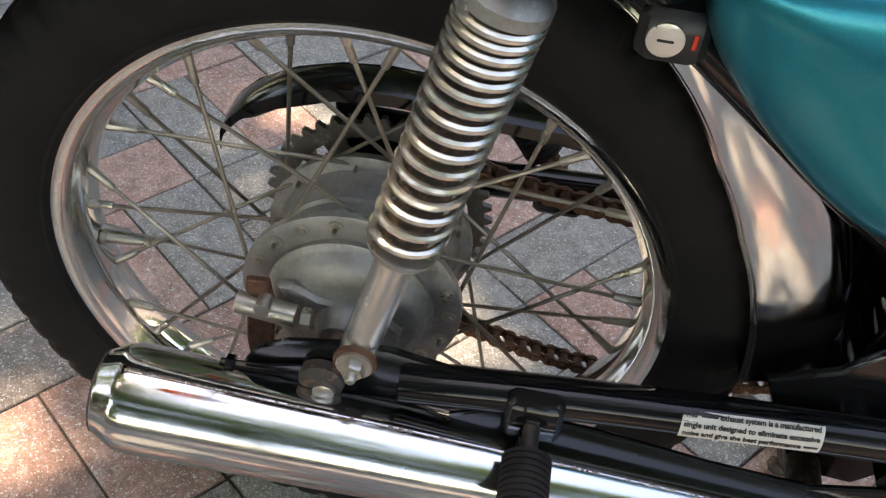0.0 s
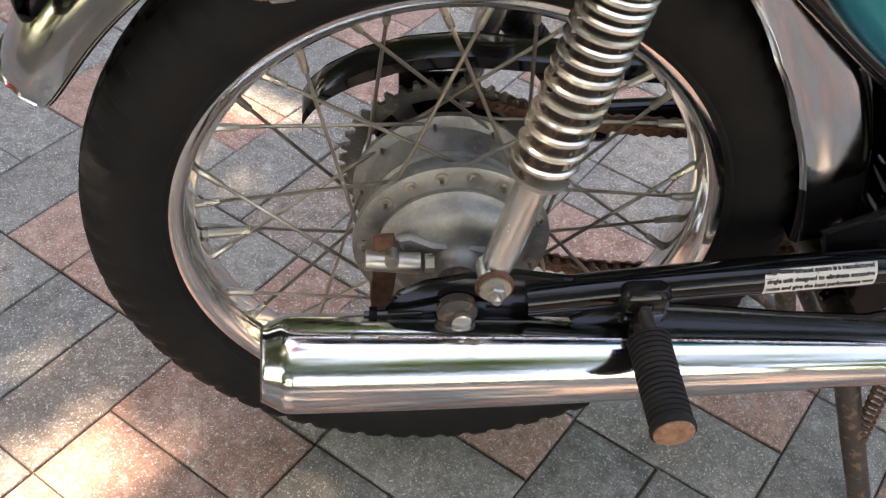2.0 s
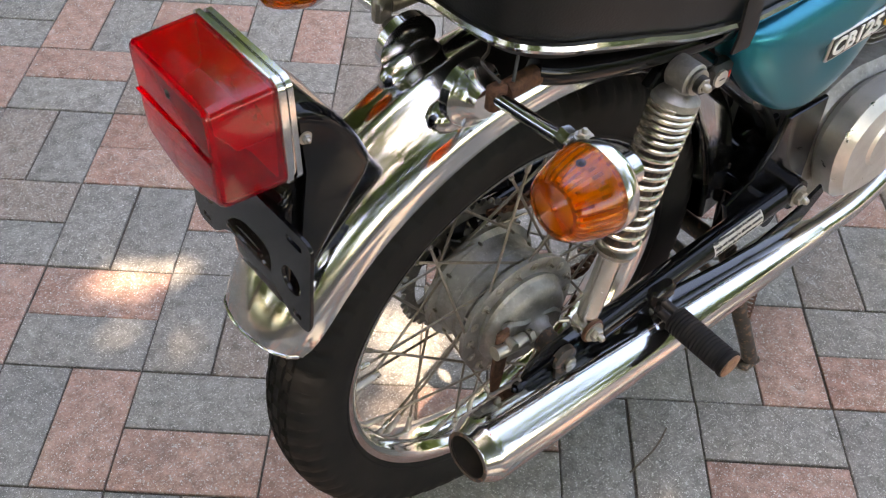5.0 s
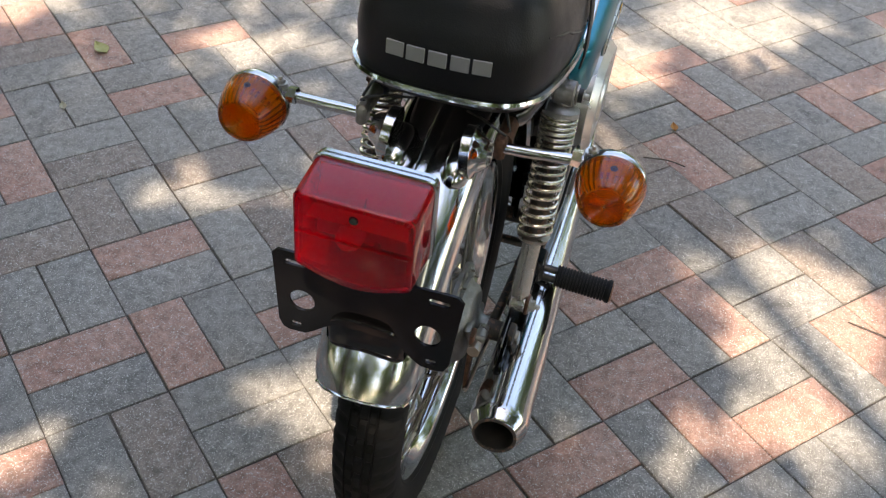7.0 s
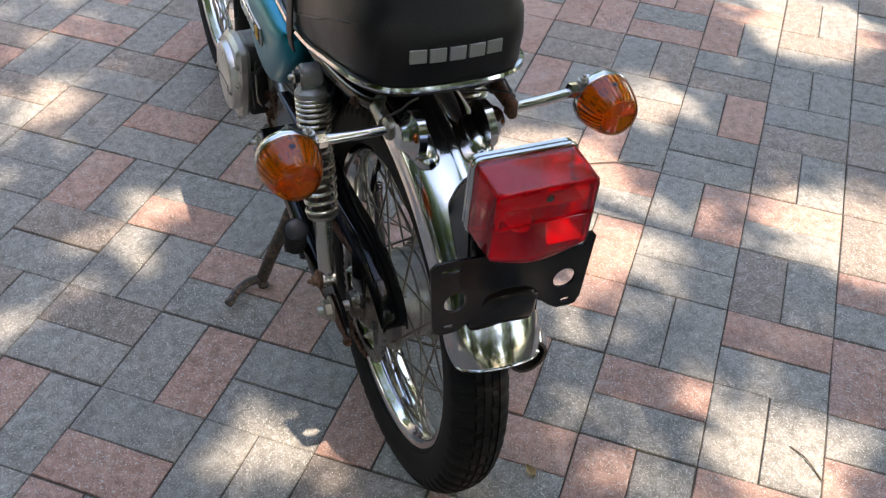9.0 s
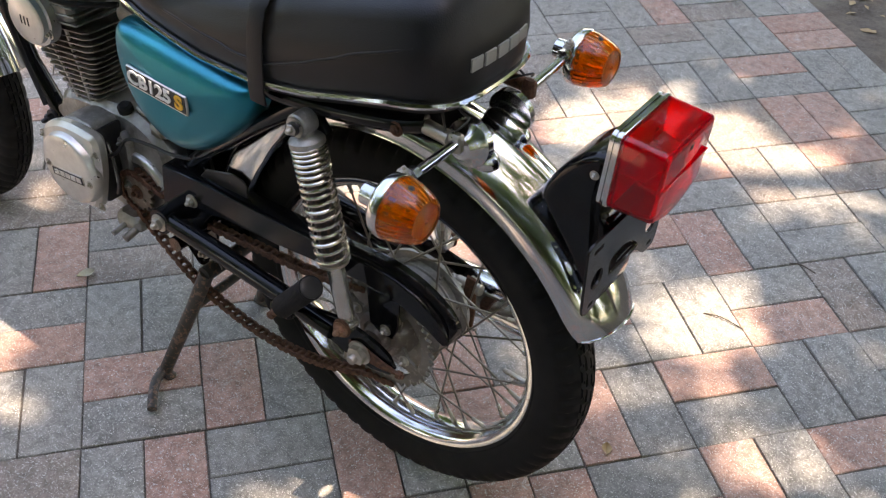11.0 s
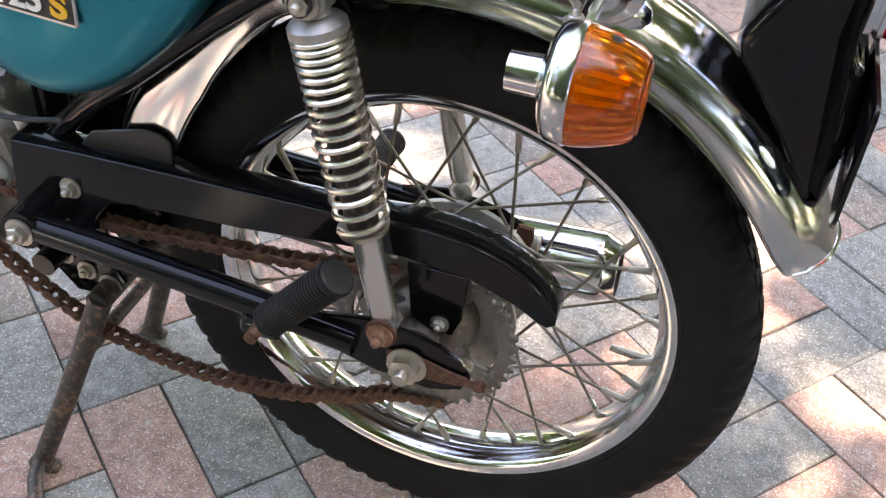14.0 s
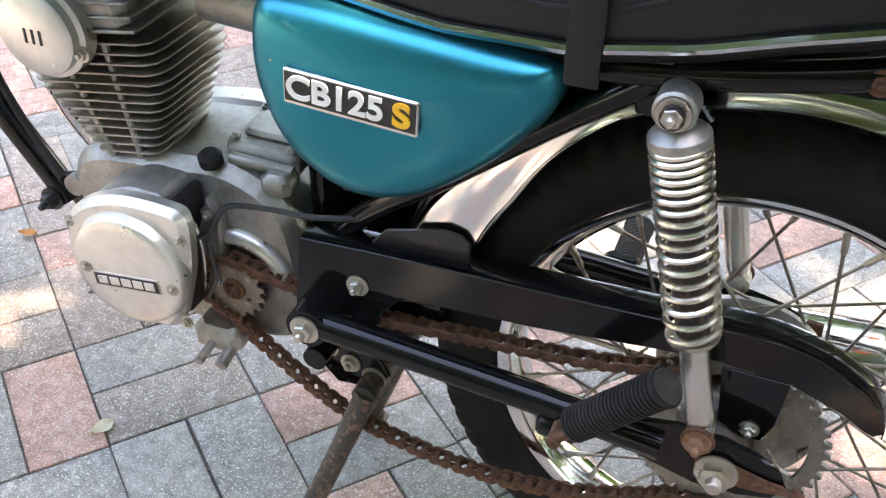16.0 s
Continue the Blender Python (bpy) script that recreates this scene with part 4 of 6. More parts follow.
slab(bm, [(0.085, 0.318), (0.115, 0.334), (0.18, 0.330), (0.26, 0.318), (0.33, 0.312), (0.40, 0.330), (0.44, 0.352), (0.452, 0.335), (0.42, 0.300), (0.36, 0.282), (0.25, 0.288), (0.15, 0.297), (0.095, 0.300)], -0.113, -0.118, 0.0015)
part("silencer_bracket", bm, BLACK, bike, "black steel silencer bracket")

# passenger pegs: the right one folded out, the left one folded up ----------------
def peg(a, b, label, cap, hinge):
    a, b = Vector(a), Vector(b)
    way = (b - a).normalized()
    ln = (b - a).length
    bm = bmesh.new()
    prof = [(0.023, 0.012), (0.024, 0.0155)]
    d = 0.024
    while d < ln - 0.010:
        prof += [(d, 0.0165), (d + 0.0026, 0.0165), (d + 0.0030, 0.0149), (d + 0.0042, 0.0149)]
        d += 0.0046
    prof += [(ln - 0.006, 0.0172), (ln - 0.002, 0.0172), (ln - 0.0015, 0.013)]
    lathe(bm, prof, a, way, 24)
    ob = part("passenger_peg", bm, GRIP, bike, label, 30)
    bm = bmesh.new()
    lathe(bm, [(ln - 0.004, 0.0150), (ln, 0.0150), (ln + 0.001, 0.012)], a, way, 20)
    part("peg_end", bm, cap, ob, "rusty peg end cap" if cap is RUSTNUT else "dark steel peg end cap")
    bm = bmesh.new()
    side = way.cross(Vector((1, 0, 0))).normalized() if abs(way.x) < 0.6 else Vector((0, 1, 0))
    for s in (1, -1):
        tube(bm, [a + side * 0.009 * s - way * 0.004, a + side * 0.009 * s + way * 0.032], 0.0055, 10)
    tube(bm, [a - side * 0.016, a + side * 0.016], 0.0062, 12)
    part("peg_hinge", bm, hinge, ob, "rusty peg hinge" if hinge is RUST else "black peg hinge")
    return ob


peg((0.140, -0.122, 0.326), (0.141, -0.229, 0.321), "ribbed black rubber passenger peg folded out", RUSTNUT, SATIN)
peg((0.138, 0.128, 0.334), (0.052, 0.148, 0.439), "ribbed black rubber passenger peg folded up", SATIN, RUST)
for s in (1, -1):
    bm = bmesh.new()
    box(bm, (0.120, s * 0.110 - 0.014, 0.316), (0.160, s * 0.110 + 0.014, 0.336), 0.004)
    if s < 0:
        box(bm, (0.121, -0.127, 0.318), (0.159, -0.110, 0.356), 0.004)
    part("peg_mount", bm, BLACK, bike)

# brake lever, rod and torque arm ---------------------------------------------------
bm = bmesh.new()
slab(bm, [(-0.066, 0.366), (-0.050, 0.368), (-0.046, 0.340), (-0.050, 0.290), (-0.054, 0.262), (-0.064, 0.262), (-0.068, 0.300)], -0.068, -0.0735, 0.0015)
lever = part("brake_lever", bm, RUST, bike, "rust covered brake lever on the drum")
bm = bmesh.new()
tube(bm, [(-0.072, -0.076, 0.346), (-0.030, -0.078, 0.343)], 0.0085, 14)
tube(bm, [(-0.052, -0.0735, 0.352), (-0.052, -0.086, 0.352)], 0.0055, 10)
lathe(bm, [(0, 0.0075), (0.007, 0.0075)], (-0.026, -0.078, 0.343), (1, 0, 0), 6)
part("lever_clamp", bm, ZINC, lever)
bm = bmesh.new()
tube(bm, smooth_path([(-0.070, -0.074, 0.268), (0.05, -0.078, 0.262), (0.22, -0.088, 0.262), (0.40, -0.092, 0.270)], 5), 0.0030, 8)
part("brake_rod", bm, ZINC, lever)
bm = bmesh.new()
tube(bm, smooth_path([(0.020, -0.070, 0.262), (0.10, -0.082, 0.290), (0.20, -0.090, 0.318), (0.30, -0.096, 0.338)], 5), 0.0070, 10)
part("torque_arm", bm, STAND, bike)

# side covers --------------------------------------------------------------------------
outline = [(0.423, 0.655), (0.416, 0.681), (0.398, 0.690), (0.345, 0.6885), (0.293, 0.6835), (0.230, 0.6785), (0.185, 0.6755), (0.170, 0.670), (0.168, 0.655), (0.179, 0.625), (0.210, 0.588), (0.245, 0.556), (0.275, 0.535),
           (0.303, 0.523), (0.325, 0.5185), (0.344, 0.520), (0.366, 0.527), (0.386, 0.541), (0.400, 0.556), (0.413, 0.580), (0.423, 0.617)]
outline = [(p.x, p.z) for p in smooth_path([(x, 0, z) for x, z in outline], 4, True)]


def side_cover(s):
    bm = bmesh.new()
    loops = []
    cx, cz = 0.305, 0.622
    for f, y in ((0.97, 0.078), (1.0, 0.080), (1.0, 0.098), (0.994, 0.1035), (0.980, 0.109), (0.955, 0.1140), (0.915, 0.1182), (0.86, 0.1215), (0.78, 0.1242), (0.66, 0.1262), (0.5, 0.1276), (0.3, 0.1284), (0.12, 0.1287)):
        loops.append([(cx + (x - cx) * f, s * (y + 0.004 * (z - 0.60) / 0.08 * min(1.0, max(0.0, (y - 0.080) / 0.040))), cz + (z - cz) * f) for x, z in outline])
    rings(bm, loops, True, True, False)
    c = Vector((sum(p[0] for p in loops[-1]) / len(loops[-1]), s * 0.1288, sum(p[2] for p in loops[-1]) / len(loops[-1])))
    last = [v for v in bm.verts][-len(outline):]
    cv = bm.verts.new(c)
    for i in range(len(last)):
        bm.faces.new((last[i], last[(i + 1) % len(last)], cv))
    cover = part("side_cover", bm, TEAL, bike, "metallic teal side cover with small paint chips", 60)
    # model badge
    bx = Vector((-s * 0.110, 0, -s * 0.007)).normalized() if s > 0 else Vector((0.110, 0, 0.007)).normalized()
    n = Vector((0, s, -0.05 * 1)).normalized()
    up_ = n.cross(bx).normalized()
    m = Matrix.Translation(Vector((0.3275 if s > 0 else 0.350, s * 0.1330, 0.6215)))
    rot = Matrix((bx, up_, n)).transposed().to_4x4()
    m = m @ rot
    bm = bmesh.new()
    box(bm, (-0.0565, -0.0155, -0.004), (0.0565, 0.0155, 0.0008), 0.0012, m)
    badge = part("model_badge", bm, POLISHED, cover, "silver edged black model badge")
    bm = bmesh.new()
    box(bm, (-0.0550, -0.0122, 0.0), (0.0550, 0.0142, 0.0016), 0.0005, m)
    part("badge_field", bm, INK, badge)
    part("letters", lettering("CB125", 0.0285, 0.0006, m @ Matrix.Translation((-0.0120, 0.0008, 0.0022)), 1.05, 0.020), WHITE, badge)
    part("letter", lettering("S", 0.0285, 0.0006, m @ Matrix.Translation((0.0435, 0.0008, 0.0022)), 1.14, 0.030), YELLOW, badge)


side_cover(1)
side_cover(-1)

# seat --------------------------------------------------------------------------------------
def seat_line(x):
    """Height of the chrome trim along the seat."""
    xs = (-0.13, -0.09, -0.04, 0.02, 0.08, 0.17, 0.265, 0.36, 0.47)
    zs = (0.747, 0.746, 0.739, 0.724, 0.706, 0.689, 0.686, 0.696, 0.714)
    return float(np.interp(x, xs, zs))


right_side = [(0.470, 0.066), (0.440, 0.084), (0.400, 0.094), (0.340, 0.102), (0.260, 0.108), (0.170, 0.112), (0.090, 0.113), (0.020, 0.112), (-0.030, 0.109), (-0.065, 0.103), (-0.090, 0.091), (-0.105, 0.072), (-0.112, 0.045), (-0.114, 0.015)]
plan = right_side + [(x, -y) for x, y in right_side[::-1]]
plan = [(p.x, p.y) for p in smooth_path([(x, y, 0) for x, y in plan], 4, True)]


def seat_ring(d, h):
    ol = plan
    for _ in range(6):
        ol = inset(ol, d / 6)
    out = []
    for x, y in ol:
        rise = 1.0 if x < 0.12 else 1.0 - 0.42 * min(1.0, (x - 0.12) / 0.2)
        out.append((x, y, seat_line(x) + h * (rise if h > 0.02 else 1.0)))
    return out


bm = bmesh.new()
loops = [seat_ring(0.030, -0.018), seat_ring(0.010, -0.016), seat_ring(0.004, -0.006), seat_ring(0.0015, 0.002), seat_ring(0.001, 0.012), seat_ring(-0.001, 0.04), seat_ring(0.002, 0.068), seat_ring(0.006, 0.0745),
         seat_ring(0.010, 0.092), seat_ring(0.018, 0.106), seat_ring(0.032, 0.117), seat_ring(0.05, 0.123), seat_ring(0.07, 0.126)]
rings(bm, loops)
seat = part("seat", bm, VINYL, bike, "black vinyl dual seat with chrome edging", 60)
bm = bmesh.new()
ol = [Vector(p) for p in seat_ring(-0.0035, 0.0)]
n = len(ol)
vs = []
for i in range(n):
    t = (ol[(i + 1) % n] - ol[i - 1]).normalized()
    o = Vector((t.y, -t.x, 0)).normalized()
    if o.dot(Vector((ol[i].x - 0.15, ol[i].y, 0))) < 0:
        o = -o
    vs.append([bm.verts.new(ol[i] + o * a + Vector((0, 0, b))) for a, b in ((-0.003, 0.0042), (0.001, 0.0037), (0.0026, 0.0), (0.001, -0.0037), (-0.003, -0.0042))])
for i in range(n):
    for k in range(5):
        bm.faces.new((vs[i][k], vs[i][(k + 1) % 5], vs[(i + 1) % n][(k + 1) % 5], vs[(i + 1) % n][k]))
part("seat_trim", bm, CHROME, seat, "bright chrome edging strip")
# stitched seam that sweeps along each side
for s in (1, -1):
    for line in (((0.330, 0.0905, 0.7250), (0.3105, 0.0922, 0.7241), (0.266, 0.0958, 0.7207), (0.2256, 0.0985, 0.7202), (0.1955, 0.0994, 0.7170), (0.165, 0.1003, 0.7190)),
                 ((0.145, 0.1006, 0.7210), (0.1287, 0.1008, 0.7259), (0.097, 0.1011, 0.7387), (0.066, 0.1011, 0.7531), (0.0346, 0.0999, 0.7679), (0.0083, 0.0984, 0.7819), (-0.030, 0.0965, 0.7970), (-0.065, 0.0885, 0.8100))):
        bm = bmesh.new()
        tube(bm, smooth_path([(x, s * y * 1.125, z) for x, y, z in line], 5), 0.0018, 8)
        part("seam", bm, VINYL, seat)
# passenger strap across the seat
bm = bmesh.new()
loops = []
sec = []
x0 = 0.155
for y, z in ((0.116, 0.664), (0.1185, 0.684), (0.1180, 0.70), (0.1165, 0.734), (0.1135, 0.762), (0.1065, 0.784), (0.090, 0.803), (0.06, 0.814), (0.0, 0.818)):
    sec.append((y, z))
sec = sec + [(-y, z) for y, z in sec[-2::-1]]
for y, z in sec:
    loops.append([(x0 + dx, y + (0.003 if y > 0.08 else -0.003 if y < -0.08 else 0) * k, z + 0.004 * k * (abs(y) < 0.11)) for dx, k in ((-0.013, 0), (-0.0125, 0.8), (-0.009, 1), (0.009, 1), (0.0125, 0.8), (0.013, 0))])
rings(bm, loops)
part("seat_strap", bm, VINYL, seat, "black grab strap over the seat", 60)
# the maker's name on the tail, as plain pale blocks
xs = (-0.046, -0.0235, 0.0, 0.0235, 0.046)
for i, y in enumerate(xs):
    bm = bmesh.new()
    w, h = 0.0098, 0.0082
    m = Matrix.Translation((-0.1165 + 0.0055 * abs(y / 0.055) ** 2.2, -y, 0.787)) @ pose(0, 0, 0, 90, 0, -90) @ pose(0, 0, 0, 0, math.degrees(0.10 * (y / 0.05)), 0)
    box(bm, (-w, -h, -0.002), (w, h, 0.001), 0.0006, m)
    part("print_block", bm, PALE, seat)

# fuel tank ------------------------------------------------------------------------------------
TANK = ((0.428, 0.070, 0.706, 0.765), (0.436, 0.096, 0.694, 0.785), (0.455, 0.108, 0.686, 0.800), (0.52, 0.115, 0.682, 0.835), (0.60, 0.122, 0.682, 0.865), (0.70, 0.124, 0.688, 0.880), (0.80, 0.112, 0.705, 0.880), (0.86, 0.085, 0.735, 0.865), (0.885, 0.05, 0.77, 0.84))
bm = bmesh.new()
loops = []
for x, w, z0, z1 in TANK:
    zc, hh = (z0 + z1) / 2, (z1 - z0) / 2
    loops.append([(x, math.copysign(abs(math.cos(a)) ** 0.7, math.cos(a)) * w, zc + math.copysign(abs(math.sin(a)) ** 0.7, math.sin(a)) * hh) for a in [2 * math.pi * k / 32 for k in range(32)]])
tank = part("fuel_tank", rings(bm, loops), TEAL, bike, "metallic teal fuel tank with black and white stripes", 60)


def tank_side(x, z):
    """Half width of the tank at a place on its side."""
    w, z0, z1 = (float(np.interp(x, [q[0] for q in TANK], [q[n_] for q in TANK])) for n_ in (1, 2, 3))
    rise = min(0.98, abs(2 * z - z0 - z1) / (z1 - z0)) ** (1 / 0.7)
    return w * (1 - rise * rise) ** 0.35


def tank_stripe(s, low, high, start, end, lift, mat):
    """A wedge of paint that widens forwards, lying on the tank's side."""
    bm = bmesh.new()
    loops = []
    for i in range(13):
        f = i / 12
        x = start + (end - start) * f
        lo, hi = low[0] + (low[1] - low[0]) * f, high[0] + (high[1] - high[0]) * f
        zs = [lo + (hi - lo) * k / 5 for k in range(6)]
        loops.append([(x, s * (tank_side(x, z) + lift), z) for z in zs] + [(x, s * (tank_side(x, z) + lift - 0.0014), z) for z in zs[::-1]])
    part("tank_stripe", rings(bm, loops), mat, tank)


for s in (1, -1):
    tank_stripe(s, (0.709, 0.722), (0.714, 0.800), 0.447, 0.80, 0.0008, WHITE)
    tank_stripe(s, (0.713, 0.727), (0.716, 0.795), 0.462, 0.798, 0.0016, INK)

# frame -------------------------------------------------------------------------------------------
bm = bmesh.new()
for s in (1, -1):
    tube(bm, smooth_path([(0.44, s * 0.070, 0.690), (0.30, s * 0.086, 0.672), (0.16, s * 0.090, 0.668), (0.05, s * 0.088, 0.680), (-0.035, s * 0.082, 0.696), (-0.070, s * 0.074, 0.706)], 6), 0.0115, 14)
    tube(bm, smooth_path([(0.105, s * 0.088, 0.668), (0.18, s * 0.086, 0.612), (0.27, s * 0.074, 0.535), (0.345, s * 0.056, 0.470), (0.410, s * 0.038, 0.40)], 6), 0.0115, 14)
    slab(bm, [(0.445, 0.300), (0.355, 0.290), (0.335, 0.255), (0.350, 0.232), (0.395, 0.228), (0.425, 0.262), (0.455, 0.285)], s * 0.040, s * 0.047, 0.002)
    slab(bm, [(0.425, 0.420), (0.360, 0.415), (0.352, 0.300), (0.360, 0.250), (0.430, 0.252), (0.440, 0.33)], s * 0.032, s * 0.040, 0.002)
    slab(bm, [(0.062, 0.645), (0.10, 0.690), (0.125, 0.684), (0.118, 0.640), (0.088, 0.635)], s * 0.084, s * 0.096, 0.002)
tube(bm, smooth_path([(0.40, 0, 0.66), (0.42, 0, 0.55), (0.420, 0, 0.40), (0.415, 0, 0.29)], 6), 0.016, 16)
tube(bm, smooth_path([(0.40, 0, 0.68), (0.60, 0, 0.73), (0.80, 0, 0.76), (0.90, 0, 0.80)], 6), 0.019, 16)
tube(bm, [(0.905, 0, 0.74), (0.855, 0.012, 0.58), (0.785, 0.022, 0.452), (0.722, 0.022, 0.362)], 0.0145, 16)
slab(bm, [(0.735, 0.395), (0.690, 0.405), (0.684, 0.370), (0.715, 0.352)], 0.020, 0.026, 0.002)
slab(bm, [(0.285, 0.372), (0.325, 0.392), (0.352, 0.425), (0.365, 0.470), (0.44, 0.470), (0.45, 0.30), (0.30, 0.335)], -0.076, -0.084, 0.002)
tube(bm, [(0.40, -0.085, 0.290), (0.40, 0.085, 0.290)], 0.013, 14)
tube(bm, [(0.87, 0, 0.88), (0.935, 0, 0.70)], 0.024, 18)
frame_ob = part("bike_frame", bm, BLACK, bike, "glossy black tubular frame")
for at, r in (((0.352, 0.0475, 0.250), 0.009), ((0.378, 0.0475, 0.262), 0.0075), ((0.402, 0.0475, 0.275), 0.007), ((0.392, 0.0475, 0.310), 0.006)):
    tack(frame_ob, "frame_bolt", at, (0, 1, 0), ZINC, r, 0.007)
tack(frame_ob, "frame_bolt", (0.735, 0.036, 0.368), (0, 1, 0), SATIN, 0.009, 0.014)
tack(frame_ob, "rail_bolt", (-0.038, 0.091, 0.694), (0, 1, 0), RUST, 0.0065, 0.005)
bm = bmesh.new()
lathe(bm, [(0.0, 0.006), (0.0, 0.012), (0.022, 0.012), (0.022, 0.006)], (0.706, 0.012, 0.389), (0, 1, 0), 24)
part("mount_bush", bm, ALLOY, frame_ob, "alloy engine mounting bush")
# inner mudguard and tray behind the engine
bm = bmesh.new()
box(bm, (0.300, -0.070, 0.500), (0.400, 0.070, 0.660), 0.008)
part("air_box", bm, SATIN, bike)
bm = bmesh.new()
slab(bm, [(0.248, 0.400), (0.248, 0.462), (0.256, 0.470), (0.275, 0.472), (0.330, 0.456), (0.350, 0.430), (0.352, 0.400)], 0.0605, 0.0640, 0.0016)
part("guard_panel", bm, SATIN, bike, "black panel beside the mudguard")
# helmet lock on the right
bm = bmesh.new()
box(bm, (0.144, -0.104, 0.609), (0.178, -0.088, 0.638), 0.004)
lock = part("helmet_lock", bm, SATIN, bike, "small key lock beside the seat rail")
bm = bmesh.new()
lathe(bm, [(0, 0.0092), (0.003, 0.0092), (0.0035, 0.0075)], (0.157, -0.1035, 0.624), (0, -1, 0), 22)
part("lock_barrel", bm, POLISHED, lock)
bm = bmesh.new()
box(bm, (0.1530, -0.1074, 0.6233), (0.1610, -0.1068, 0.6247), 0.0002)
part("key_slot", bm, INK, lock)
bm = bmesh.new()
box(bm, (0.1700, -0.1050, 0.6200), (0.1722, -0.1038, 0.6280), 0.0004)
part("lock_mark", bm, REDDOT, lock)

# engine ---------------------------------------------------------------------------------------------
bm = bmesh.new()
slab(bm, [(p.x, p.z) for p in smooth_path([(x, 0, z) for x, z in ((0.420, 0.300), (0.470, 0.262), (0.560, 0.262), (0.640, 0.300), (0.685, 0.370), (0.690, 0.420), (0.660, 0.455), (0.560, 0.468), (0.50, 0.470), (0.445, 0.440), (0.425, 0.38))], 4, True)], -0.080, 0.052, 0.012)
eng = part("engine", bm, ALLOY, bike, "single cylinder air cooled engine in stained alloy")
bm = bmesh.new()
slab(bm, [(p.x, p.z) for p in smooth_path([(x, 0, z) for x, z in ((0.455, 0.360), (0.452, 0.420), (0.50, 0.462), (0.60, 0.458), (0.672, 0.425), (0.660, 0.350), (0.58, 0.300), (0.49, 0.305))], 4, True)], -0.078, -0.128, 0.012)
part("clutch_cover", bm, POLISHED, eng, "polished alloy clutch cover")
bm = bmesh.new()
lathe(bm, [(0.10, 0.040), (0.128, 0.040), (0.132, 0.036)], (0.545, 0, 0.385), (0, -1, 0), 32)
part("clutch_cap", bm, POLISHED, eng)
AC = Vector((0.572, 0, 0.383))
bm = bmesh.new()
slab(bm, [(p.x, p.z) for p in smooth_path([(x, 0, z) for x, z in ((0.530, 0.322), (0.517, 0.360), (0.508, 0.400), (0.508, 0.452), (0.535, 0.462), (0.590, 0.458), (0.636, 0.432), (0.650, 0.385), (0.636, 0.338), (0.595, 0.313), (0.550, 0.311))], 4, True)], 0.098, 0.122, 0.007)
alt = part("generator_cover", bm, POLISHED, eng, "round polished alloy generator cover")
bm = bmesh.new()
lathe(bm, [(0.116, 0.0625), (0.1225, 0.0625), (0.1255, 0.0612), (0.1310, 0.0604), (0.1335, 0.0580), (0.1345, 0.05), (0.1350, 0.001)], AC, (0, 1, 0), 64)
part("cover_disc", bm, POLISHED, alt)
bm = bmesh.new()
m = Matrix.Translation(AC + Vector((0, 0.1350, -0.010))) @ pose(0, 0, 0, -90, 0, 0) @ pose(0, 0, 0, 0, 0, 187)
box(bm, (-0.0385, -0.0085, -0.0010), (0.0385, 0.0085, 0.0006), 0.0006, m)
part("name_rim", bm, ZINC, alt)
bm = bmesh.new()
box(bm, (-0.0370, -0.0070, -0.0006), (0.0370, 0.0070, 0.0010), 0.0006, m)
name_bar = part("name_plate", bm, INK, alt, "black plate with plain raised blocks")
bm = bmesh.new()
for i in range(5):
    box(bm, (-0.0325 + i * 0.0135, -0.0045, 0.0008), (-0.0215 + i * 0.0135, 0.0045, 0.0016), 0.0002, m)
part("print_block", bm, POLISHED, name_bar)
for dx in (-0.052, 0.046):
    tack(alt, "cover_screw", (AC.x + dx, 0.1345, AC.z - 0.004), (0, 1, 0), ZINC, 0.0045, 0.003)
for x, z in ((0.514, 0.430), (0.638, 0.418), (0.520, 0.328), (0.630, 0.336)):
    tack(alt, "cover_screw", (x, 0.120, z), (0, 1, 0), ZINC, 0.0048, 0.004)
bm = bmesh.new()
slab(bm, [(p.x, p.z) for p in smooth_path([(x, 0, z) for x, z in ((0.545, 0.322), (0.540, 0.385), (0.540, 0.450), (0.565, 0.458), (0.590, 0.455), (0.632, 0.430), (0.645, 0.385), (0.632, 0.338), (0.595, 0.317), (0.560, 0.316))], 4, True)], 0.048, 0.100, 0.004)
part("generator_case", bm, ALLOY, eng)
# black block that paints the shade in the gap behind the cover
bm = bmesh.new()
box(bm, (0.530, 0.050, 0.318), (0.5395, 0.099, 0.452), 0.003)
part("generator_recess", bm, SATIN, eng, "black block for the shaded gap behind the generator cover")
bm = bmesh.new()
tube(bm, smooth_path([(0.528, 0.085, 0.430), (0.516, 0.090, 0.425), (0.512, 0.090, 0.395), (0.515, 0.088, 0.360), (0.524, 0.080, 0.340)], 5), 0.0022, 8)
part("clutch_wire", bm, BEIGE, eng)
bm = bmesh.new()
slab(bm, [(0.505, 0.425), (0.520, 0.440), (0.532, 0.400), (0.528, 0.350), (0.512, 0.330), (0.506, 0.360)], 0.050, 0.066, 0.003)
bolt(bm, (0.516, 0.066, 0.425), (0, 1, 0), 0.006, 0.006)
bolt(bm, (0.515, 0.066, 0.345), (0, 1, 0), 0.006, 0.006)
part("clutch_lifter", bm, ALLOY, eng)
